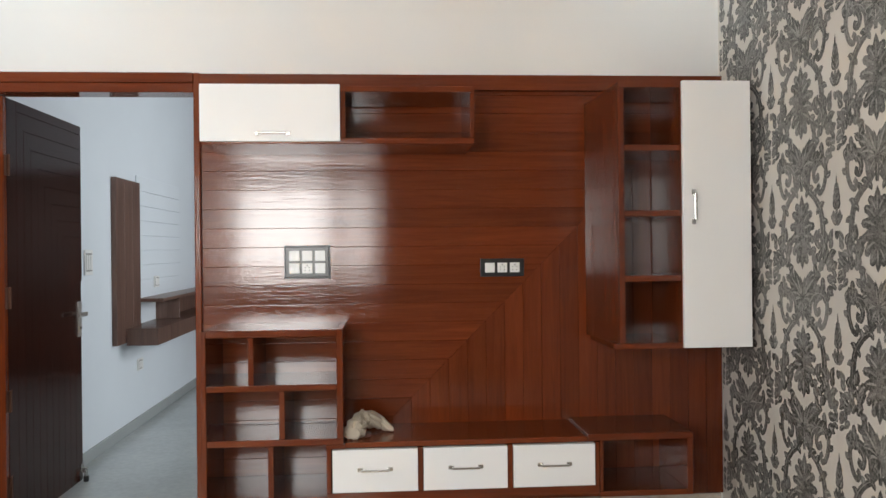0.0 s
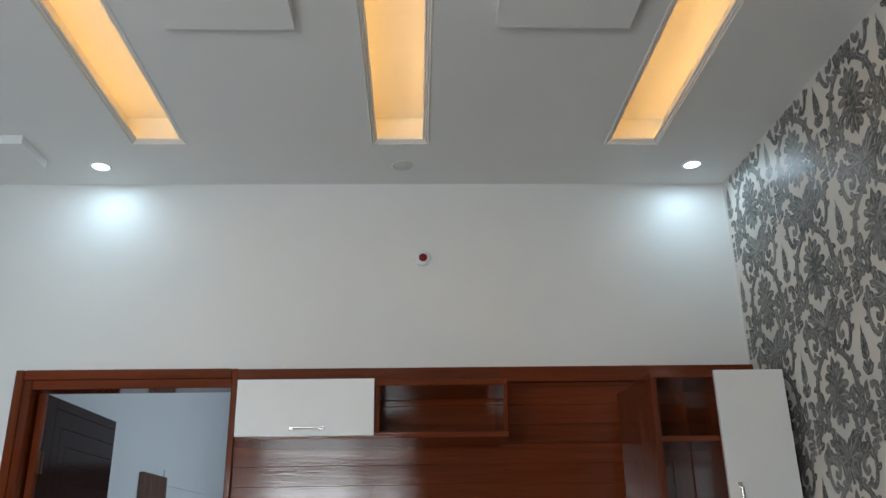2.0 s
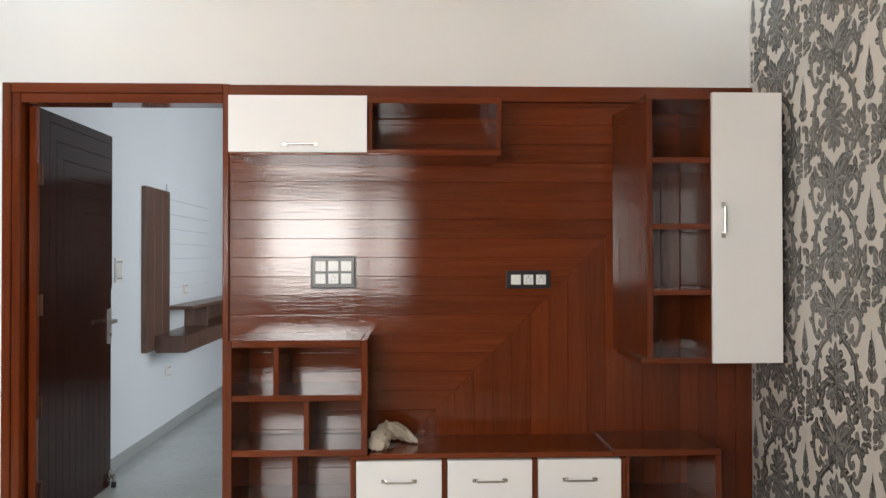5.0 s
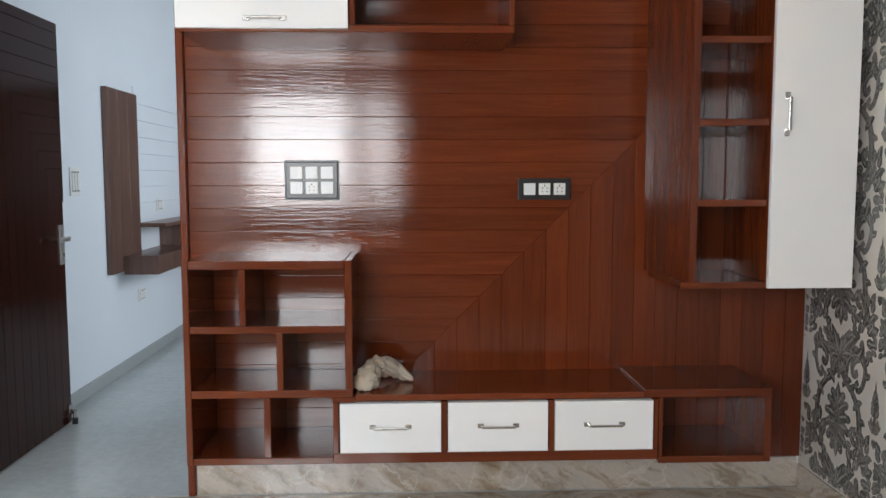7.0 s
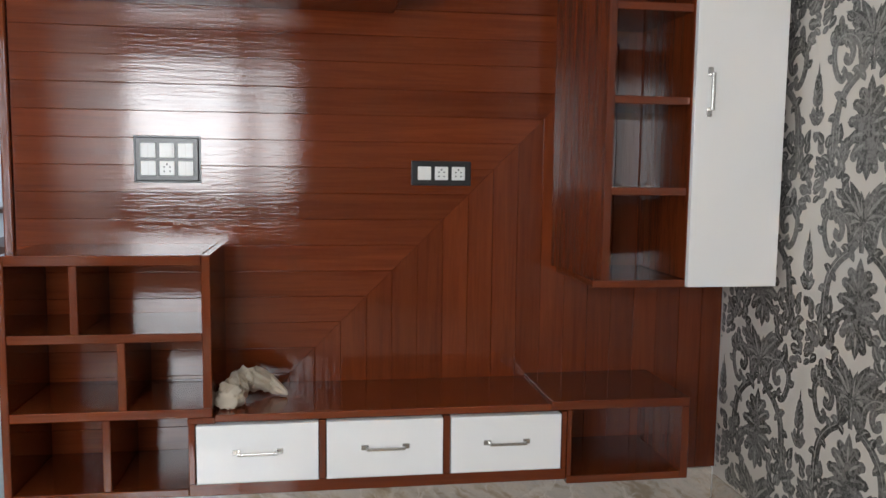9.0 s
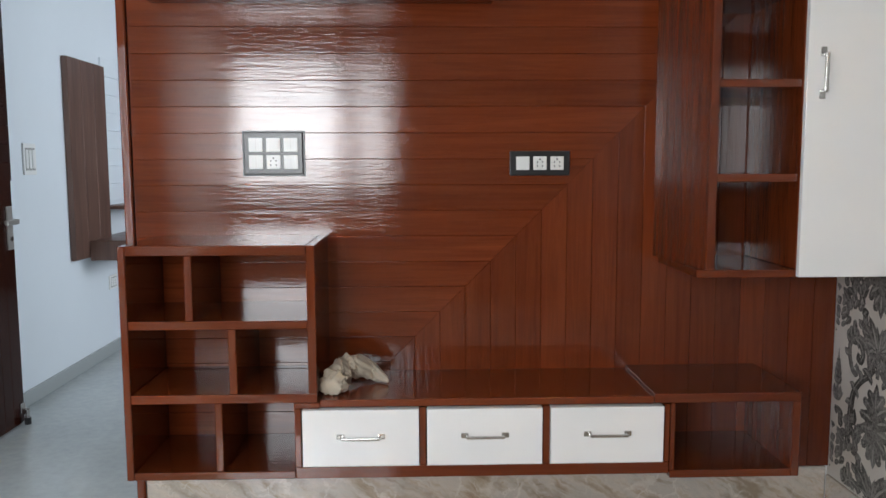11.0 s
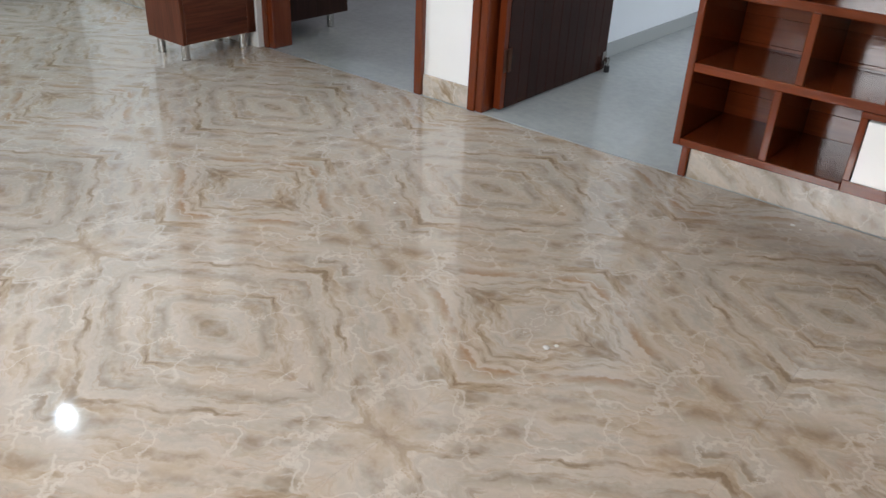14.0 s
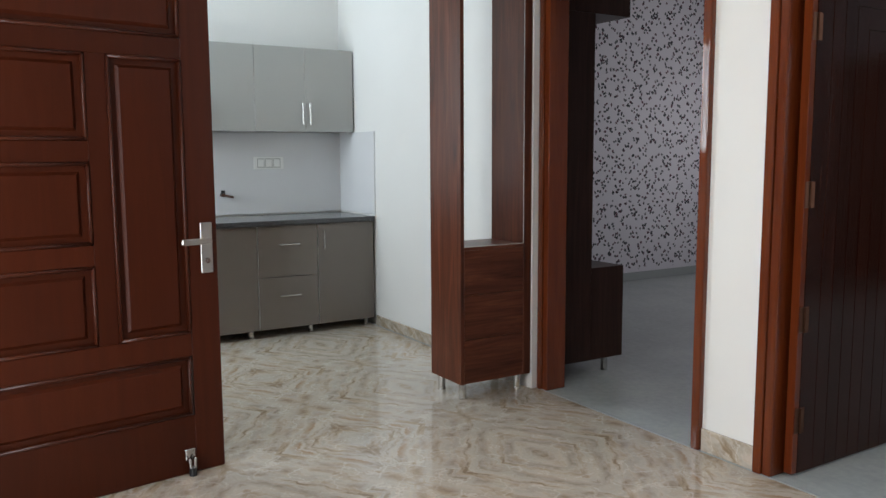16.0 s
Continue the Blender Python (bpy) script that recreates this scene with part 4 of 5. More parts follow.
def rag():
    """Crumpled cloth thrown on the cabinet top: twisted rolls of folded fabric."""
    bm = bmesh.new()

    def roll(path, radii, seed):
        n, m = 60, 56
        rings = []
        for i in range(n):
            u = i / (n - 1)
            f = min(u * (len(path) - 1), len(path) - 1.0001)
            a = int(f)
            k = f - a
            k = k * k * (3 - 2 * k)
            p, r = Vector(path[a]).lerp(Vector(path[a + 1]), k), radii[a] + (radii[a + 1] - radii[a]) * k
            cap = math.sqrt(max(0.0, 1 - max(0.0, 1 - u * 5) ** 2)) * math.sqrt(max(0.0, 1 - max(0.0, 1 - (1 - u) * 5) ** 2))
            ahead = (Vector(path[-1]) - Vector(path[0])).normalized()
            side = ahead.cross(Vector((0, 0, 1))).normalized()
            ring = []
            for j in range(m):
                t = 2 * math.pi * j / m
                q = Vector((math.cos(t + u * 1.6) * 1.3 + seed, math.sin(t + u * 1.6) * 1.3, u * 2.6))
                q += Vector((noise.noise(q * 1.4), noise.noise(q * 1.4 + Vector((5, 5, 5))), 0)) * 0.5
                crease = 0.30 * (abs(noise.noise(q * 1.25)) - 0.26) * 2 + 0.12 * (abs(noise.noise(q * 2.6)) - 0.25) * 2 + 0.03 * noise.noise(q * 6)
                crease += 0.05 * math.sin(5 * t + 7 * u + 4 * noise.noise(q * 0.8)) * (0.4 + abs(noise.noise(q * 0.9 + Vector((3, 1, 7)))) * 2)
                rr = max(0.002, r * cap * (1.0 + crease))
                v = p + side * (math.cos(t) * rr * 1.1) + Vector((0, 0, math.sin(t) * rr))
                v.z = max(v.z, 0.0008 + 0.0004 * (j % 2))
                ring.append(bm.verts.new(v))
            rings.append(ring)
        for a, b in zip(rings, rings[1:]):
            for j in range(m):
                bm.faces.new((a[j], a[(j + 1) % m], b[(j + 1) % m], b[j]))
        bm.faces.new(rings[0])
        bm.faces.new(rings[-1][::-1])

    roll([(0.040, -0.005, 0.028), (0.045, 0.03, 0.034), (0.05, 0.065, 0.034)], [0.030, 0.040, 0.026], 1.3)
    roll([(0.025, 0.075, 0.040), (0.055, 0.085, 0.056), (0.090, 0.10, 0.044)], [0.030, 0.042, 0.034], 7.7)
    roll([(0.05, 0.10, 0.06), (0.085, 0.125, 0.072), (0.12, 0.15, 0.05)], [0.020, 0.030, 0.024], 9.1)
    roll([(0.075, 0.13, 0.050), (0.110, 0.145, 0.062), (0.16, 0.16, 0.038), (0.215, 0.13, 0.012)], [0.030, 0.036, 0.030, 0.012], 4.2)
    ob = part("cleaning_rag", bm, M_CLOTH, None, "crumpled cream cotton rag lying on the drawer cabinet", smooth=True)
    ob.matrix_world = pose(0.655, -0.315, 0.5015)
    tagged(ob, category="rag")


rag()


# ---- first bedroom: floating ledge and switches ----
def ledge_unit():
    X = R1L + 0.0005
    t = thing("floating_television_ledge", "brown laminate floating ledge with an upright slatted board", "wall unit", X, 1.86, 0.65)
    y, z = lambda v: v - 1.86, lambda v: v - 0.65
    for y0, y1 in ((1.86, 2.035), (2.039, 2.214), (2.218, 2.395)):
        part("upright_slat", boxes((0, 0.035, y(y0), y(y1), z(0.672), z(1.832)), bevel=0.003), M_LEDGE, t)
    part("ledge", boxes((0.0355, 0.255, y(2.05), y(2.3955), z(0.652), z(0.772)), (0.0, 0.255, y(2.396), y(4.6), z(0.652), z(0.772)), bevel=0.003), M_LEDGE, t)
    part("shelf_board", boxes((0.0, 0.20, y(2.40), y(4.6), z(0.94), z(0.965)), bevel=0.003), M_LEDGE, t)
    part("shelf_cheek", boxes((0.0, 0.19, y(2.9), y(2.925), z(0.7725), z(0.9395)), bevel=0.002), M_LEDGE, t)
    part("shelf_back", boxes((0.0, 0.012, y(2.93), y(4.6), z(0.7725), z(0.9395))), M_LEDGE, t)
    for i in range(8):
        z0 = 0.99 + i * 0.113
        part("back_board", boxes((0.0, 0.012, y(2.40), y(3.63), z(z0), z(z0 + 0.111)), bevel=0.002), M_COOLWALL, t, "glossy white grooved board")


ledge_unit()


def wall_switch(x, y, z, w, h, facing, label="white plastic switch plate on the wall"):
    t = thing("wall_switch", label, "switch", x, y, z, facing)
    part("plate", boxes((-w / 2, w / 2, -0.010, -0.0005, -h / 2, h / 2), bevel=0.003, segments=2), M_PLASTIC, t)
    n = 2 if w < 0.13 else 3
    for i in range(n):
        cx = (i - (n - 1) / 2) * (w * 0.8 / n)
        part("module_rim", boxes((cx - w * 0.36 / n, cx + w * 0.36 / n, -0.0108, -0.0095, -h * 0.36, h * 0.36)), M_GREYLAM, t)
        part("rocker", boxes((cx - w * 0.3 / n, cx + w * 0.3 / n, -0.014, -0.0098, -h * 0.3, h * 0.3), bevel=0.002), M_PLASTIC, t)


wall_switch(R1L, 1.425, 1.253, 0.13, 0.16, 90)
wall_switch(R1L + 0.013, 2.87, 1.076, 0.13, 0.09, 90)
wall_switch(R1L, 2.46, 0.466, 0.13, 0.09, 90, "white plastic socket plate below the ledge")


# ---- hall partition with a see-through opening ----
def foot(parent, x, y, h=0.08, r=0.02):
    f = part("foot", ring_mesh(bmesh.new(), [(0, 0), (r * 1.06, 0), (r * 1.06, 0.007), (r, 0.0085), (r, h - 0.004), (r * 1.02, h - 0.003), (r * 1.02, h), (0, h)], 28), M_CHROME, parent, "chrome foot")
    f.location = (x, y, 0.0002)
    return f


def partition():
    """Tall showcase standing out from the wall: closed drawers below, an open frame above."""
    X0, X1, Y0, Y1 = -2.725, -2.428, -0.490, -0.043
    t = thing("partition_cabinet", "tall walnut laminate partition cabinet on chrome feet, open frame above", "cabinet", (X0 + X1) / 2, (Y0 + Y1) / 2, 0)
    w, d = (X1 - X0) / 2, (Y1 - Y0) / 2
    top = 2.35
    b = lambda *r: boxes(*r, bevel=0.0015)
    part("end_panel", b((-w, w, -d, -d + 0.022, 0.084, top)), M_WALNUT_Z, t)
    part("end_panel", b((-w, w, d - 0.05, d, 0.084, top)), M_WALNUT_Z, t)
    for i in range(3):
        z0 = 0.086 + i * 0.2315
        part("drawer_front", b((w - 0.02, w, -d + 0.0225, d - 0.0505, z0, z0 + 0.2295)), M_WALNUT_X, t)
    part("back_panel", b((-w, -w + 0.018, -d + 0.0225, d - 0.0505, 0.086, 0.778)), M_WALNUT_X, t)
    part("base", b((-w + 0.0185, w - 0.0205, -d + 0.0225, d - 0.0505, 0.086, 0.104)), M_WALNUT_X, t)
    part("sill", b((-w, w, -d + 0.0225, d - 0.0505, 0.779, 0.797)), M_WALNUT_X, t)
    part("top", b((-w, w, -d + 0.0225, d - 0.0505, top - 0.05, top)), M_WALNUT_X, t)
    part("edging", boxes((w + 0.0002, w + 0.003, d - 0.054, d - 0.051, 0.80, top - 0.05), (w + 0.0002, w + 0.003, -d + 0.021, d - 0.051, 0.797, 0.80)), M_EDGE, t)
    for fx in (-w + 0.05, w - 0.04):
        for fy in (-d + 0.035, d - 0.06):
            foot(t, fx, fy, 0.0835)


partition()


# Added filler: closes the shadowed gap so the wall strip shows bright.
structure("gap_filler_nib", boxes((-2.72, -2.416, -0.0415, YW - 0.001, 0.0005, 2.6)), M_WALL, "assumed white nib filling the shaded gap behind the partition cabinet")


# ---- kitchen ----
KF, KT = -4.375, 0.785


def base_cabinet(y0, y1, drawers, handle_side):
    t = thing("kitchen_base_cabinet", "taupe gloss kitchen base cabinet on chrome feet", "cabinet", KF, (y0 + y1) / 2, 0, group="kitchen base cabinets")
    w = (y1 - y0) / 2
    part("carcass", boxes((-0.575, -0.022, -w + 0.001, w - 0.001, 0.056, KT)), M_GREYLAM, t)
    fronts = [(0.058, 0.42), (0.423, KT - 0.004)] if drawers else [(0.058, KT - 0.004)]
    for z0, z1 in fronts:
        f = part("drawer_front" if drawers else "door", boxes((-0.021, 0.0, -w + 0.0035, w - 0.0035, z0, z1), bevel=0.0015), M_TAUPE, t, "taupe gloss front")
        part("edging", boxes((-0.018, 0.001, -w + 0.001, -w + 0.003, z0, z1)), M_EDGE, f)
        if drawers:
            zz = z1 - 0.13
            bm = rods(((0.028, -0.075, zz), (0.028, 0.075, zz), 0.005), ((0, -0.06, zz), (0.028, -0.06, zz), 0.004), ((0, 0.06, zz), (0.028, 0.06, zz), 0.004))
        else:
            yy = handle_side * (w - 0.04)
            bm = rods(((0.028, yy, 0.60), (0.028, yy, 0.74), 0.005), ((0, yy, 0.615), (0.028, yy, 0.615), 0.004), ((0, yy, 0.725), (0.028, yy, 0.725), 0.004))
        part("handle", bm, M_CHROME, f, "chrome bar handle")
    for fy in (w - 0.05,) if y0 > -2.2 else (-w + 0.05, w - 0.05):
        foot(t, -0.05, fy, 0.0555, 0.018)
        foot(t, -0.5, fy, 0.0555, 0.018)


base_cabinet(-0.447, -0.004, False, -1)
base_cabinet(-0.89, -0.447, True, 0)
base_cabinet(-1.24, -0.89, False, -1)
base_cabinet(-1.75, -1.24, True, 0)
base_cabinet(-2.3, -1.75, False, 1)


def worktop():
    bm = boxes((XL + 0.011, KF + 0.02, -2.35, YW - 0.0115, KT + 0.0005, KT + 0.035), bevel=0.006, segments=2)
    tagged(part("worktop", bm, M_GRANITE, None, "dark grey speckled granite kitchen worktop"), category="worktop")


worktop()
structure("backsplash", boxes((XL, XL + 0.010, -2.35, YW - 0.0105, 0.83, 1.44), (XL, -4.36, YW - 0.010, YW, 0.83, 1.44)), M_TILE_WHITE, "pale glossy tiles behind the kitchen worktop")


def upper_kitchen(y0, y1, side, edged):
    X = -4.70
    t = thing("kitchen_wall_cabinet", "pale grey gloss kitchen wall cabinet", "cabinet", X, (y0 + y1) / 2, 1.442, group="kitchen wall cabinets")
    w = (y1 - y0) / 2
    part("carcass", boxes((XL - X + 0.0005, -0.021, -w + 0.0005, w - 0.0005, 0, 0.61)), M_GREYLAM, t)
    d = part("door", boxes((-0.020, 0.0, -w + 0.0006, w - 0.0006, 0.001, 0.609), bevel=0.0006), M_GREYLAM, t)
    if edged:
        part("edging", boxes((-0.018, 0.0006, -w + 0.0002, -w + 0.001, 0.001, 0.609)), M_EDGE, d)
    yy = side * (w - 0.028)
    part("handle", boxes((0.022, 0.032, yy - 0.007, yy + 0.007, 0.05, 0.21), (0, 0.022, yy - 0.005, yy + 0.005, 0.06, 0.072), (0, 0.022, yy - 0.005, yy + 0.005, 0.19, 0.202), bevel=0.002), M_CHROME, d, "chrome bar handle")


for a, s in ((0.0, -1), (-0.385, 1), (-0.77, -1), (-1.155, 1), (-1.54, -1)):
    upper_kitchen(a - 0.3843, a, s, a == 0.0)
wall_switch(XL + 0.0105, -0.59, 1.212, 0.235, 0.095, 90, "white plastic kitchen socket plate on the tiles")


def tap():
    t = thing("kitchen_tap", "small dark metal wall tap above the worktop", "tap", XL + 0.0105, -0.955, 0.980)
    part("spout", rods(((0, 0, 0), (0.05, 0, 0), 0.014), ((0.05, 0, 0), (0.15, 0.04, -0.012), 0.008)), M_BRASS, t)
    part("knob", rods(((0.035, 0, 0.0), (0.035, 0, 0.035), 0.015)), M_BLACK, t)


tap()


# ---- back bedroom: dresser ----
def dresser():
    X1 = -2.455
    t = thing("dressing_unit", "dark brown laminate dressing unit on chrome feet", "dresser", X1 - 0.4, yb + 0.01, 0)
    b = lambda *r: boxes(*r, bevel=0.002)
    part("column", b((0.38, 0.4, 0.0, 0.272, 0.085, 2.03)), M_DRESSER, t)
    part("column", b((-0.4, -0.38, 0.0, 0.272, 0.085, 2.03)), M_DRESSER, t)
    part("back_panel", b((-0.3795, 0.3795, 0.0, 0.018, 0.625, 2.03)), M_DRESSER, t)
    part("lower_box", b((-0.4, 0.4, 0.2725, 0.518, 0.085, 0.62), (-0.3795, 0.3795, 0.0, 0.272, 0.085, 0.62)), M_DRESSER, t)
    part("upper_box", b((-0.4, 0.4, 0.0, 0.53, 2.0305, 2.3)), M_DRESSER, t)
    for fx in (-0.34, 0.355):
        for fy in (0.06, 0.42):
            foot(t, fx, fy, 0.0845, 0.02)


dresser()


# ---- window behind the camera, and assumed windows in the rooms ----
def window(name, x0, x1, z0, z1, split, turn, cx, cy):
    t = thing(name, "white framed window with two glass panes", "window", cx, cy, 0, turn)
    c = 0.05
    w = (x1 - x0) / 2
    part("window_frame", boxes((-w, -w + c, 0, 0.05, z0, z1), (w - c, w, 0, 0.05, z0, z1), (-w + c, w - c, 0, 0.05, z0, z0 + c), (-w + c, w - c, 0, 0.05, z1 - c, z1), (split - 0.045, split + 0.045, 0, 0.05, z0 + c, z1 - c), bevel=0.003), M_PLASTIC, t)
    for a, b2 in ((-w + c, split - 0.045), (split + 0.045, w - c)):
        p = part("pane", boxes((a, b2, 0.022, 0.027, z0 + c, z1 - c)), M_GLASS, t)
        p.visible_shadow = False
    tagged(t, kind="structure")


window("window_1", WX0, WX1, WZ0, WZ1, -0.305, 180, (WX0 + WX1) / 2, YB - 0.055)
# The next three are unseen, added to go with the fill lamps.
window("assumed_window_2", 1.7, 3.3, 0.9, 2.3, 0, -90, R1R + 0.02, 2.5)
window("assumed_window_3", -3.9, -2.5, 0.95, 2.25, 0, 0, -3.2, R1B + 0.04)
window("assumed_window_4", -4.77, -3.83, 1.28, 2.22, 0, 180, -4.3, YE - 0.045)


# ---- damask wallpaper print ----
def flat_poly(store, pts):
    verts, faces = store
    n = len(verts)
    verts.extend(pts)
    faces.append(tuple(range(n, n + len(pts))))


def leaf(store, x, y, ang, length, width, curl=0.0):
    """Curved pointed leaf made of quads along its rib."""
    verts, faces = store
    n0, steps = len(verts), 7
    px, py, a = x, y, ang
    for i in range(steps + 1):
        u = i / steps
        w = 1.4 * width * (math.sin(math.pi * min(1, u * 0.92 + 0.08)) ** 0.8) * (1 - 0.35 * u)
        verts.append((px - math.sin(a) * w, py + math.cos(a) * w))
        verts.append((px + math.sin(a) * w, py - math.cos(a) * w))
        a += curl / steps
        px += math.cos(a) * length / steps
        py += math.sin(a) * length / steps
    for i in range(steps):
        k = n0 + 2 * i
        faces.append((k, k + 1, k + 3, k + 2))


def ribbon(store, pts, w0, w1, steps=8):
    """Tapering ribbon on a smooth line through the given points."""
    verts, faces = store
    line = []
    ext = [pts[0]] + list(pts) + [pts[-1]]
    for k in range(len(pts) - 1):
        p0, p1, p2, p3 = ext[k:k + 4]
        for i in range(steps + (k == len(pts) - 2)):
            u = i / steps
            line.append(tuple(0.5 * (2 * p1[c] + (p2[c] - p0[c]) * u + (2 * p0[c] - 5 * p1[c] + 4 * p2[c] - p3[c]) * u * u + (3 * p1[c] - p0[c] - 3 * p2[c] + p3[c]) * u ** 3) for c in (0, 1)))
    n0, n = len(verts), len(line)
    for i, (x, y) in enumerate(line):
        (ax, ay), (bx, by) = line[max(0, i - 1)], line[min(n - 1, i + 1)]
        ln = math.hypot(bx - ax, by - ay) or 1.0
        w = w0 + (w1 - w0) * i / (n - 1)
        verts.append((x - (by - ay) / ln * w, y + (bx - ax) / ln * w))
        verts.append((x + (by - ay) / ln * w, y - (bx - ax) / ln * w))
    for i in range(n - 1):
        k = n0 + 2 * i
        faces.append((k, k + 1, k + 3, k + 2))


def lobe(store, x, y, r, squeeze=1.0):
    """Rounded petal end."""
    flat_poly(store, [(x + r * math.cos(a * math.pi / 5), y + squeeze * r * math.sin(a * math.pi / 5)) for a in range(10)])


def damask_motif():
    """One repeat, 0.48 wide and 0.50 high, about the medallion at its middle: dark shapes and paler veins on them."""
    s, hi = ([], []), ([], [])
    up = math.pi / 2
    rnd = random.Random(21)

    def spray(x, y, ang, ln, wd, curl):
        leaf(s, x, y, ang, ln * 1.06, wd * 1.38, curl)
        leaf(hi, x + 0.15 * ln * math.cos(ang), y + 0.15 * ln * math.sin(ang), ang, ln * 0.7, wd * 0.30, curl * 0.7)

    # medallion: pointed bouquet of lobed petals
    spray(0, 0.055, up, 0.092, 0.013, 0)
    spray(0, -0.05, -up, 0.082, 0.013, 0)
    lobe(s, 0, 0.0, 0.046, 1.7)
    for sx in (-1, 1):
        for dy, an, ln, wd in ((0.062, 0.42, 0.066, 0.010), (0.040, 0.75, 0.080, 0.0125), (0.014, 1.10, 0.088, 0.0135), (-0.010, 1.45, 0.086, 0.0135), (-0.032, 1.85, 0.080, 0.013), (-0.052, 2.3, 0.066, 0.011)):
            spray(0.004 * sx, dy, up - sx * an, ln, wd, -sx * 0.55)
            ex, ey = sx * ln * 0.86 * math.sin(an + 0.28), dy + ln * 0.86 * math.cos(an + 0.28)
            lobe(s, ex, ey, 0.0165)
            lobe(s, ex * 0.72, dy + (ey - dy) * 0.72 + 0.012, 0.013)
            lobe(hi, ex - sx * 0.002, ey + 0.003, 0.0045)
        # fan below the medallion on its short stalk
        for an, ln, wd, cu in ((0.10, 0.085, 0.010, 0.1), (0.36, 0.125, 0.014, 0.25), (0.62, 0.150, 0.015, 0.55), (0.92, 0.110, 0.012, 1.3), (1.3, 0.075, 0.010, 1.6)):
            spray(0.003 * sx, -0.252, up - sx * an, ln, wd, -sx * cu)
        ribbon(s, [(0.004 * sx, -0.235), (0.008 * sx, -0.28), (0.004 * sx, -0.335)], 0.009, 0.005)
        spray(0.006 * sx, -0.262, up - sx * 2.1, 0.056, 0.010, -sx * 0.9)
        spray(0.006 * sx, -0.30, up - sx * 0.5, 0.046, 0.008, -sx * 1.3)
        # stem that closes the ogee round the medallion
        stem = [(0.148, -0.07), (0.150, -0.02), (0.146, 0.04), (0.130, 0.092), (0.092, 0.136), (0.052, 0.162), (0.016, 0.196)]
        ribbon(s, [(sx * a, b) for a, b in stem], 0.0190, 0.0110)
        ribbon(hi, [(sx * (a + 0.004), b) for a, b in stem[:-1]], 0.0025, 0.0015)
        for (a, b), an in ((stem[2], 0.9), (stem[3], 0.2), (stem[4], -0.2), (stem[5], 0.5)):
            spray(sx * a, b, up - sx * an, 0.040, 0.0085, -sx * 1.4)
        for (a, b), an in ((stem[1], -0.5), (stem[3], -1.6), (stem[5], -1.7)):
            spray(sx * a, b, up - sx * an, 0.034, 0.0075, sx * 1.3)
        # large scroll over it
        arm = [(0.040, 0.165), (0.050, 0.205), (0.058, 0.240), (0.090, 0.270), (0.135, 0.276), (0.168, 0.250), (0.170, 0.208), (0.152, 0.165), (0.128, 0.150), (0.118, 0.170), (0.132, 0.182)]
        ribbon(s, [(sx * a, b) for a, b in arm], 0.0145, 0.0105)
        ribbon(hi, [(sx * (a - 0.003), b) for a, b in arm[1:8]], 0.0022, 0.0016)
        curl = [(0.135, 0.268), (0.106, 0.256), (0.088, 0.228), (0.098, 0.200), (0.118, 0.206), (0.112, 0.224)]
        ribbon(s, [(sx * a, b) for a, b in curl], 0.0150, 0.0100)
        ribbon(hi, [(sx * a, b) for a, b in curl[:4]], 0.003, 0.0015)
        for x, y, an, ln in ((0.055, 0.245, -0.9, 0.045), (0.090, 0.272, -0.7, 0.042), (0.168, 0.255, 1.2, 0.036), (0.172, 0.215, 2.0, 0.034)):
            spray(sx * x, y, up - sx * an, ln, 0.0085, sx * 1.5)
        # heavy blossom at the foot of the stem
        for i in range(5):
            for j in range(8):
                x, y = 0.098 + 0.0245 * i + rnd.uniform(-0.007, 0.007), -0.215 + 0.0255 * j + rnd.uniform(-0.008, 0.008)
                if math.hypot((x - 0.147) / 0.068, (y + 0.105) / 0.118) < 1.0:
                    an = math.atan2(y + 0.16, x - 0.14) + rnd.uniform(-0.7, 0.7)
                    spray(sx * x, y, an if sx > 0 else math.pi - an, rnd.uniform(0.036, 0.056), rnd.uniform(0.008, 0.012), sx * rnd.uniform(-1.5, 1.5))
        ribbon(s, [(sx * 0.145, -0.18), (sx * 0.150, -0.21), (sx * 0.135, -0.232)], 0.014, 0.010)
        ribbon(s, [(sx * 0.105, -0.165), (sx * 0.078, -0.185), (sx * 0.072, -0.160), (sx * 0.088, -0.150)], 0.008, 0.006)
        # finials on the line between two columns
        for dy, ln, wd in ((0.088, 0.042, 0.009), (0.112, 0.038, 0.0085), (0.136, 0.030, 0.007), (0.158, 0.022, 0.005)):
            spray(sx * 0.24, dy, up + sx * 0.85, ln, wd, -sx * 0.9)
        leaf(s, sx * 0.24, 0.09, up, 0.125, 0.0065)
        ribbon(s, [(sx * 0.240, 0.092), (sx * 0.238, 0.060), (sx * 0.240, 0.034)], 0.006, 0.009)
        spray(sx * 0.24, 0.030, up + sx * 1.0, 0.058, 0.009, -sx * 1.2)
        spray(sx * 0.24, 0.052, up + sx * 1.9, 0.040, 0.008, -sx * 1.1)
        leaf(s, sx * 0.234, 0.008, -up, 0.034, 0.0075, sx * 0.3)
        for dy in (-0.13, -0.155, -0.18, -0.205):
            spray(sx * 0.232, dy, up + sx * 0.55, 0.036, 0.0065, sx * 0.9)
    return s, hi


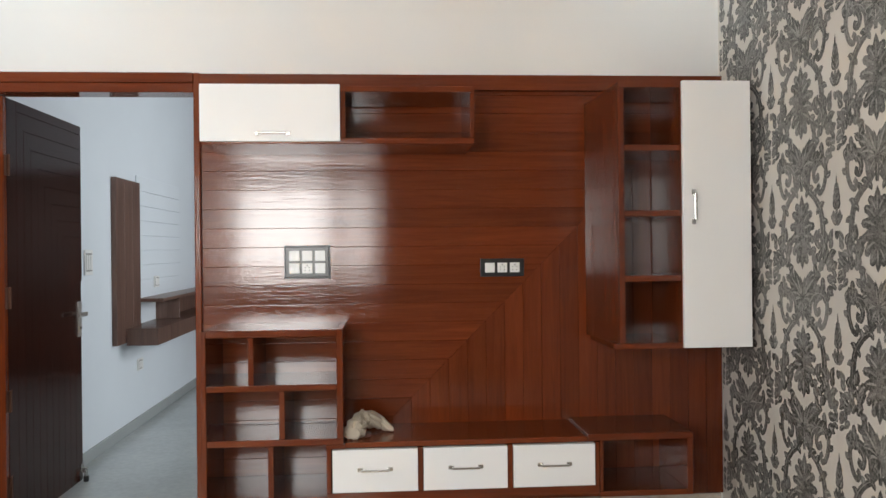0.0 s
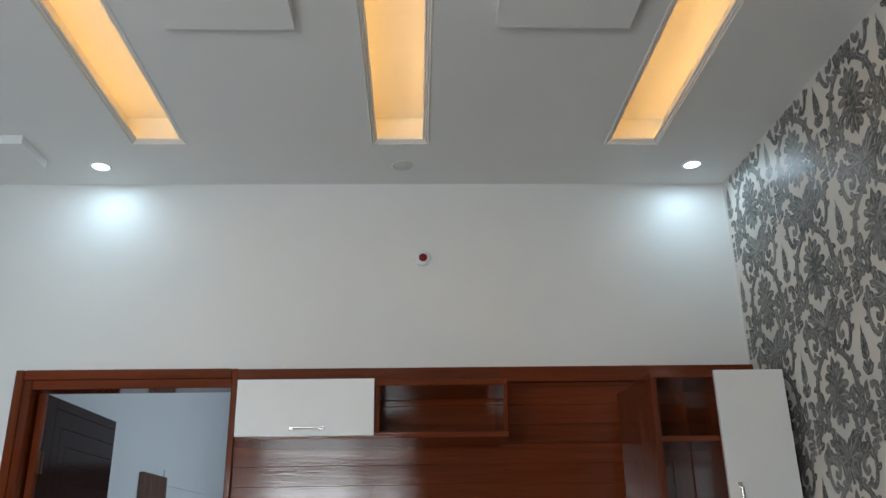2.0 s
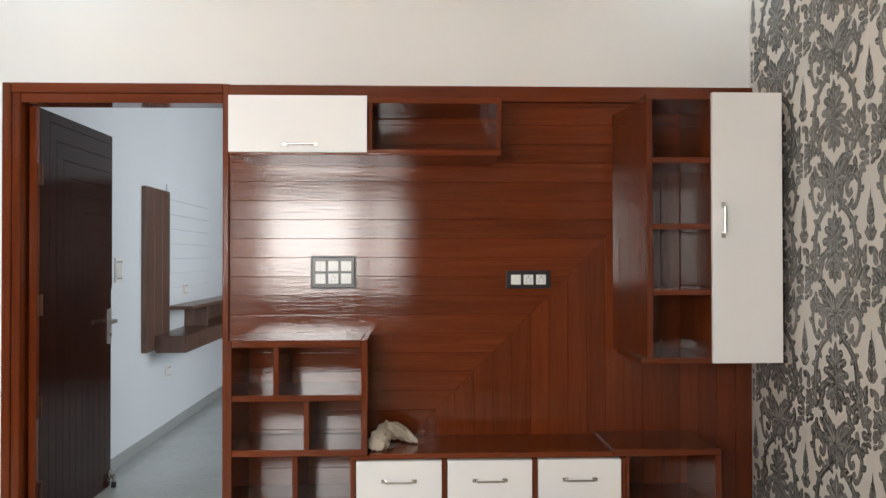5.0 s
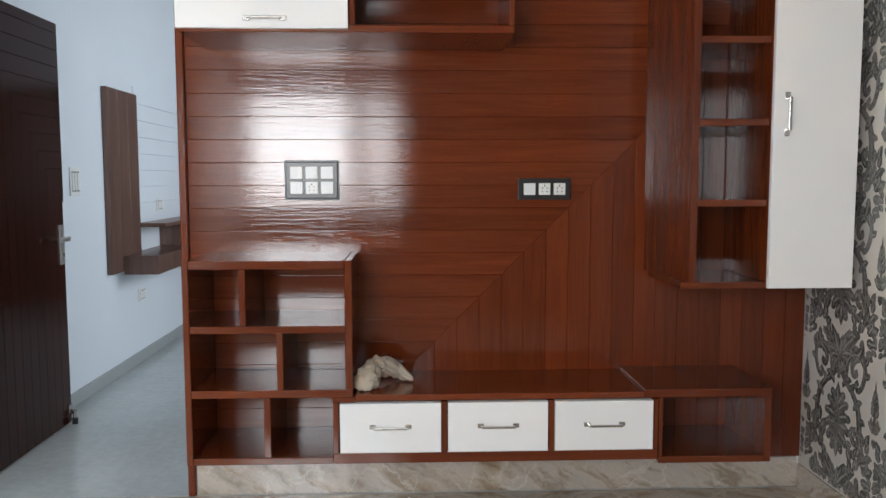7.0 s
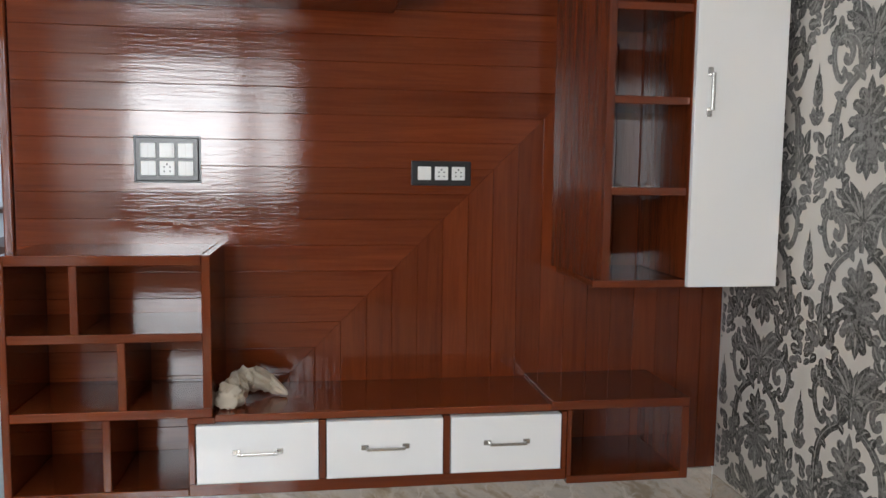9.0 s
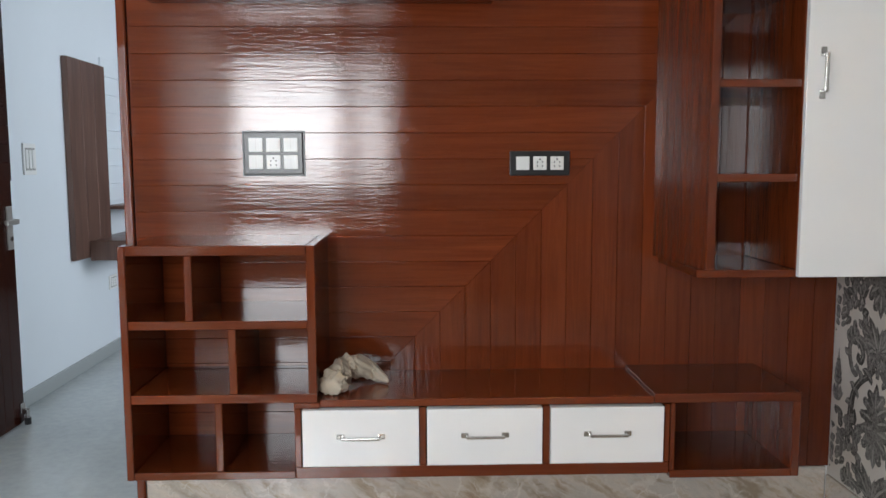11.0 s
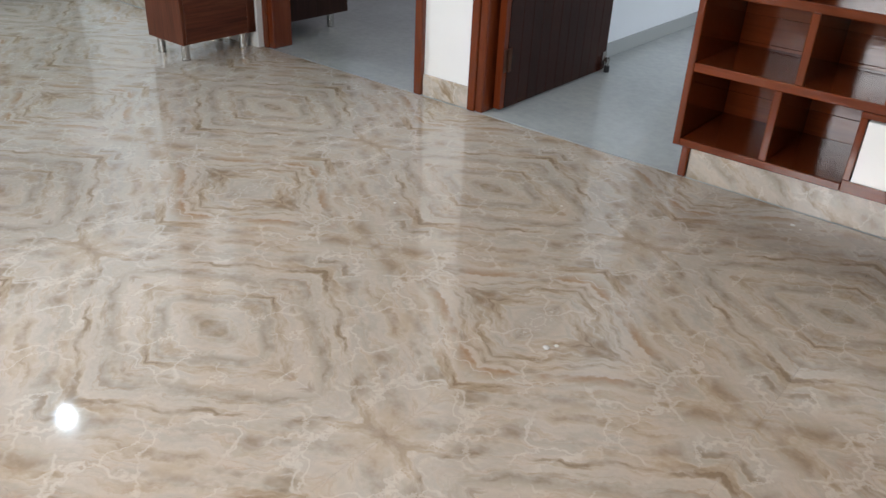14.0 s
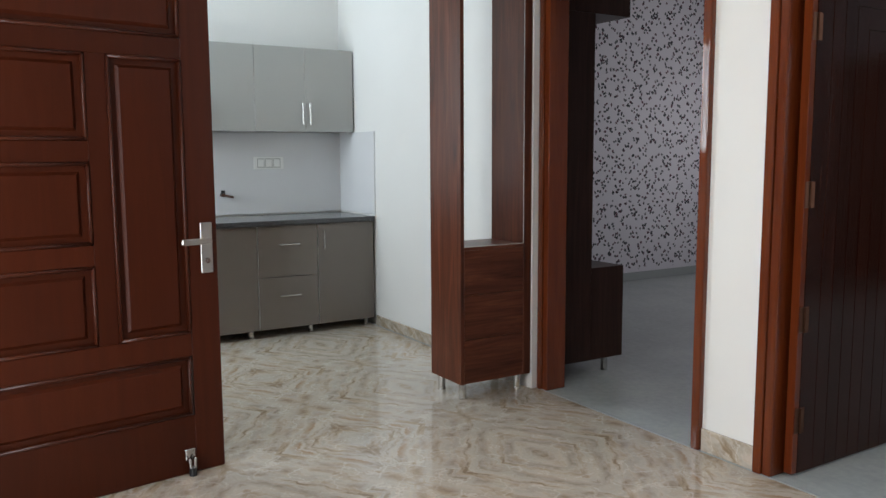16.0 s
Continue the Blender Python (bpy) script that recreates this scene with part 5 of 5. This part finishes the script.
def damask():
    PW, PH, y0, z0 = 0.48, 0.50, -0.755, 1.357
    for (mv, mf), ink_mat, rise, label in zip(damask_motif(), (M_INK, M_INK_VEIN), (0.0009, 0.0018), ("grey embossed damask print on the ivory wallpaper", "paler grey veins of the damask print")):
        verts, faces = [], []
        for i in range(-9, 3):
            for j in range(-4, 5):
                base, cy, cz = len(verts), y0 + PW * i, z0 + PH * j
                if cy - 0.3 > 0 or cy + 0.3 < YB or cz + 0.4 < 0 or cz - 0.4 > ZC:
                    continue
                verts.extend((XR - rise, cy - a, cz + b) for a, b in mv)
                for f in mf:
                    ys, zs = [cy - mv[v][0] for v in f], [cz + mv[v][1] for v in f]
                    if min(ys) > YB + 0.02 and max(ys) < -0.002 and min(zs) > 0.1 and max(zs) < ZC - 0.002:
                        faces.append(tuple(base + v for v in f))
        verts = [(v[0] - 0.00013 * (n % 5), v[1], v[2]) for n, v in enumerate(verts)]
        me = bpy.data.meshes.new("wallpaper_print")
        me.from_pydata(verts, [], faces)
        me.materials.append(ink_mat)
        ob = new("wallpaper_print", me)
        tagged(ob, label, kind="stuff")
        ob.parent = bpy.data.objects["wall_east"]


damask()


def floral():
    rnd = random.Random(11)
    sets = {"leaf": ([], []), "berry": ([], [])}
    X = -4.88 + 0.0012
    wide, high = 0.22, 0.24
    run = math.hypot(wide, high) / 2
    for i in range(-1, int((R1B - yb) / wide) + 2):
        for j in range(-1, int(ZC / high) + 2):
            cy, cz = yb + (i + 0.25) * wide, 0.10 + j * high
            for arm, b in enumerate((math.atan2(high, wide), math.atan2(high, -wide), math.atan2(-high, wide), math.atan2(-high, -wide))):
                for k in range(6):
                    u, side = run * rnd.uniform(0.08, 1.0), 1 if (k + arm) % 2 else -1
                    off = side * rnd.uniform(0.002, 0.022)
                    px, pz = cy + u * math.cos(b) - off * math.sin(b), cz + u * math.sin(b) + off * math.cos(b)
                    leaf(sets["berry" if (k + arm) % 4 == 0 else "leaf"], px, pz, b + side * rnd.uniform(0.2, 2.4), rnd.uniform(0.022, 0.036), rnd.uniform(0.007, 0.011), -side * 0.5)
    for name, (vs, fs) in sets.items():
        me = bpy.data.meshes.new("floral_print")
        ok = [f for f in fs if all(yb + 0.01 < vs[v][0] < R1B - 0.01 and 0.11 < vs[v][1] < ZC for v in f)]
        me.from_pydata([(X + (0.0006 if name == "berry" else 0.0), a, b) for a, b in vs], [], ok)
        me.materials.append(M_INK_LEAF if name == "leaf" else M_INK_BERRY)
        ob = new("floral_print", me)
        tagged(ob, "small dark leaf sprigs printed on lilac wallpaper", kind="stuff")
        ob.parent = bpy.data.objects["wall_floral"]


floral()


# ---- small flat white flecks on the floor ----
def crumbs():
    rnd = random.Random(3)
    for x, y, r in ((0.21, -1.275, 0.009), (0.225, -1.25, 0.006), (1.30, -0.62, 0.008), (-0.62, -0.93, 0.005), (1.62, -0.42, 0.007), (-0.2, -0.55, 0.004), (0.44, -0.125, 0.008), (0.47, -0.14, 0.004), (1.29, -0.10, 0.008), (1.31, -0.13, 0.005), (0.85, -0.06, 0.005)):
        bm = bmesh.new()
        bmesh.ops.create_icosphere(bm, subdivisions=2, radius=r)
        for v in bm.verts:
            v.co *= 1 + 0.5 * noise.noise(v.co * 160 + Vector((x, y, 0)) * 9)
            v.co.z *= 0.25
        low = min(v.co.z for v in bm.verts)
        ob = part("white_fleck", bm, M_FLECK, None, "small flat white fleck on the floor", smooth=True)
        ob.matrix_world = pose(x, y, 0.0002 - low, 0, 0, rnd.uniform(0, 360))
        tagged(ob, category="debris", group="plaster crumbs")


crumbs()


# ---- marble floor tiles ----
def floor_tiles():
    floor = structure("floor", boxes((XL - WT, XR + WT, YB - 0.3, -0.001, -0.0104, -0.0052)), M_DARK, "polished beige bookmatched marble tile floor")
    shared = {}
    i0, i1 = int((XL - TX) / TILE) - 1, int((XR - TX) / TILE) + 1
    j0 = int((YB - 0.2 - TY) / TILE) - 1
    for i in range(i0, i1 + 1):
        for j in range(j0, 2):
            x0, x1 = max(TX + i * TILE, XL), min(TX + (i + 1) * TILE, XR)
            y0, y1 = max(TY + j * TILE, YB), min(TY + (j + 1) * TILE, -0.001)
            if x1 - x0 < 0.02 or y1 - y0 < 0.02 or (x1 < XE - WT and y1 < YE - 0.2):
                continue
            key = (round(x1 - x0, 3), round(y1 - y0, 3))
            if key not in shared:
                g = 0.00012
                shared[key] = mesh_of("tile", boxes((g, key[0] - g, g, key[1] - g, -0.005, 0.0), bevel=0.0002), M_MARBLE)
            ob = new("tile", shared[key])
            ob.parent = floor
            ob.location = (x0, y0, 0)


floor_tiles()
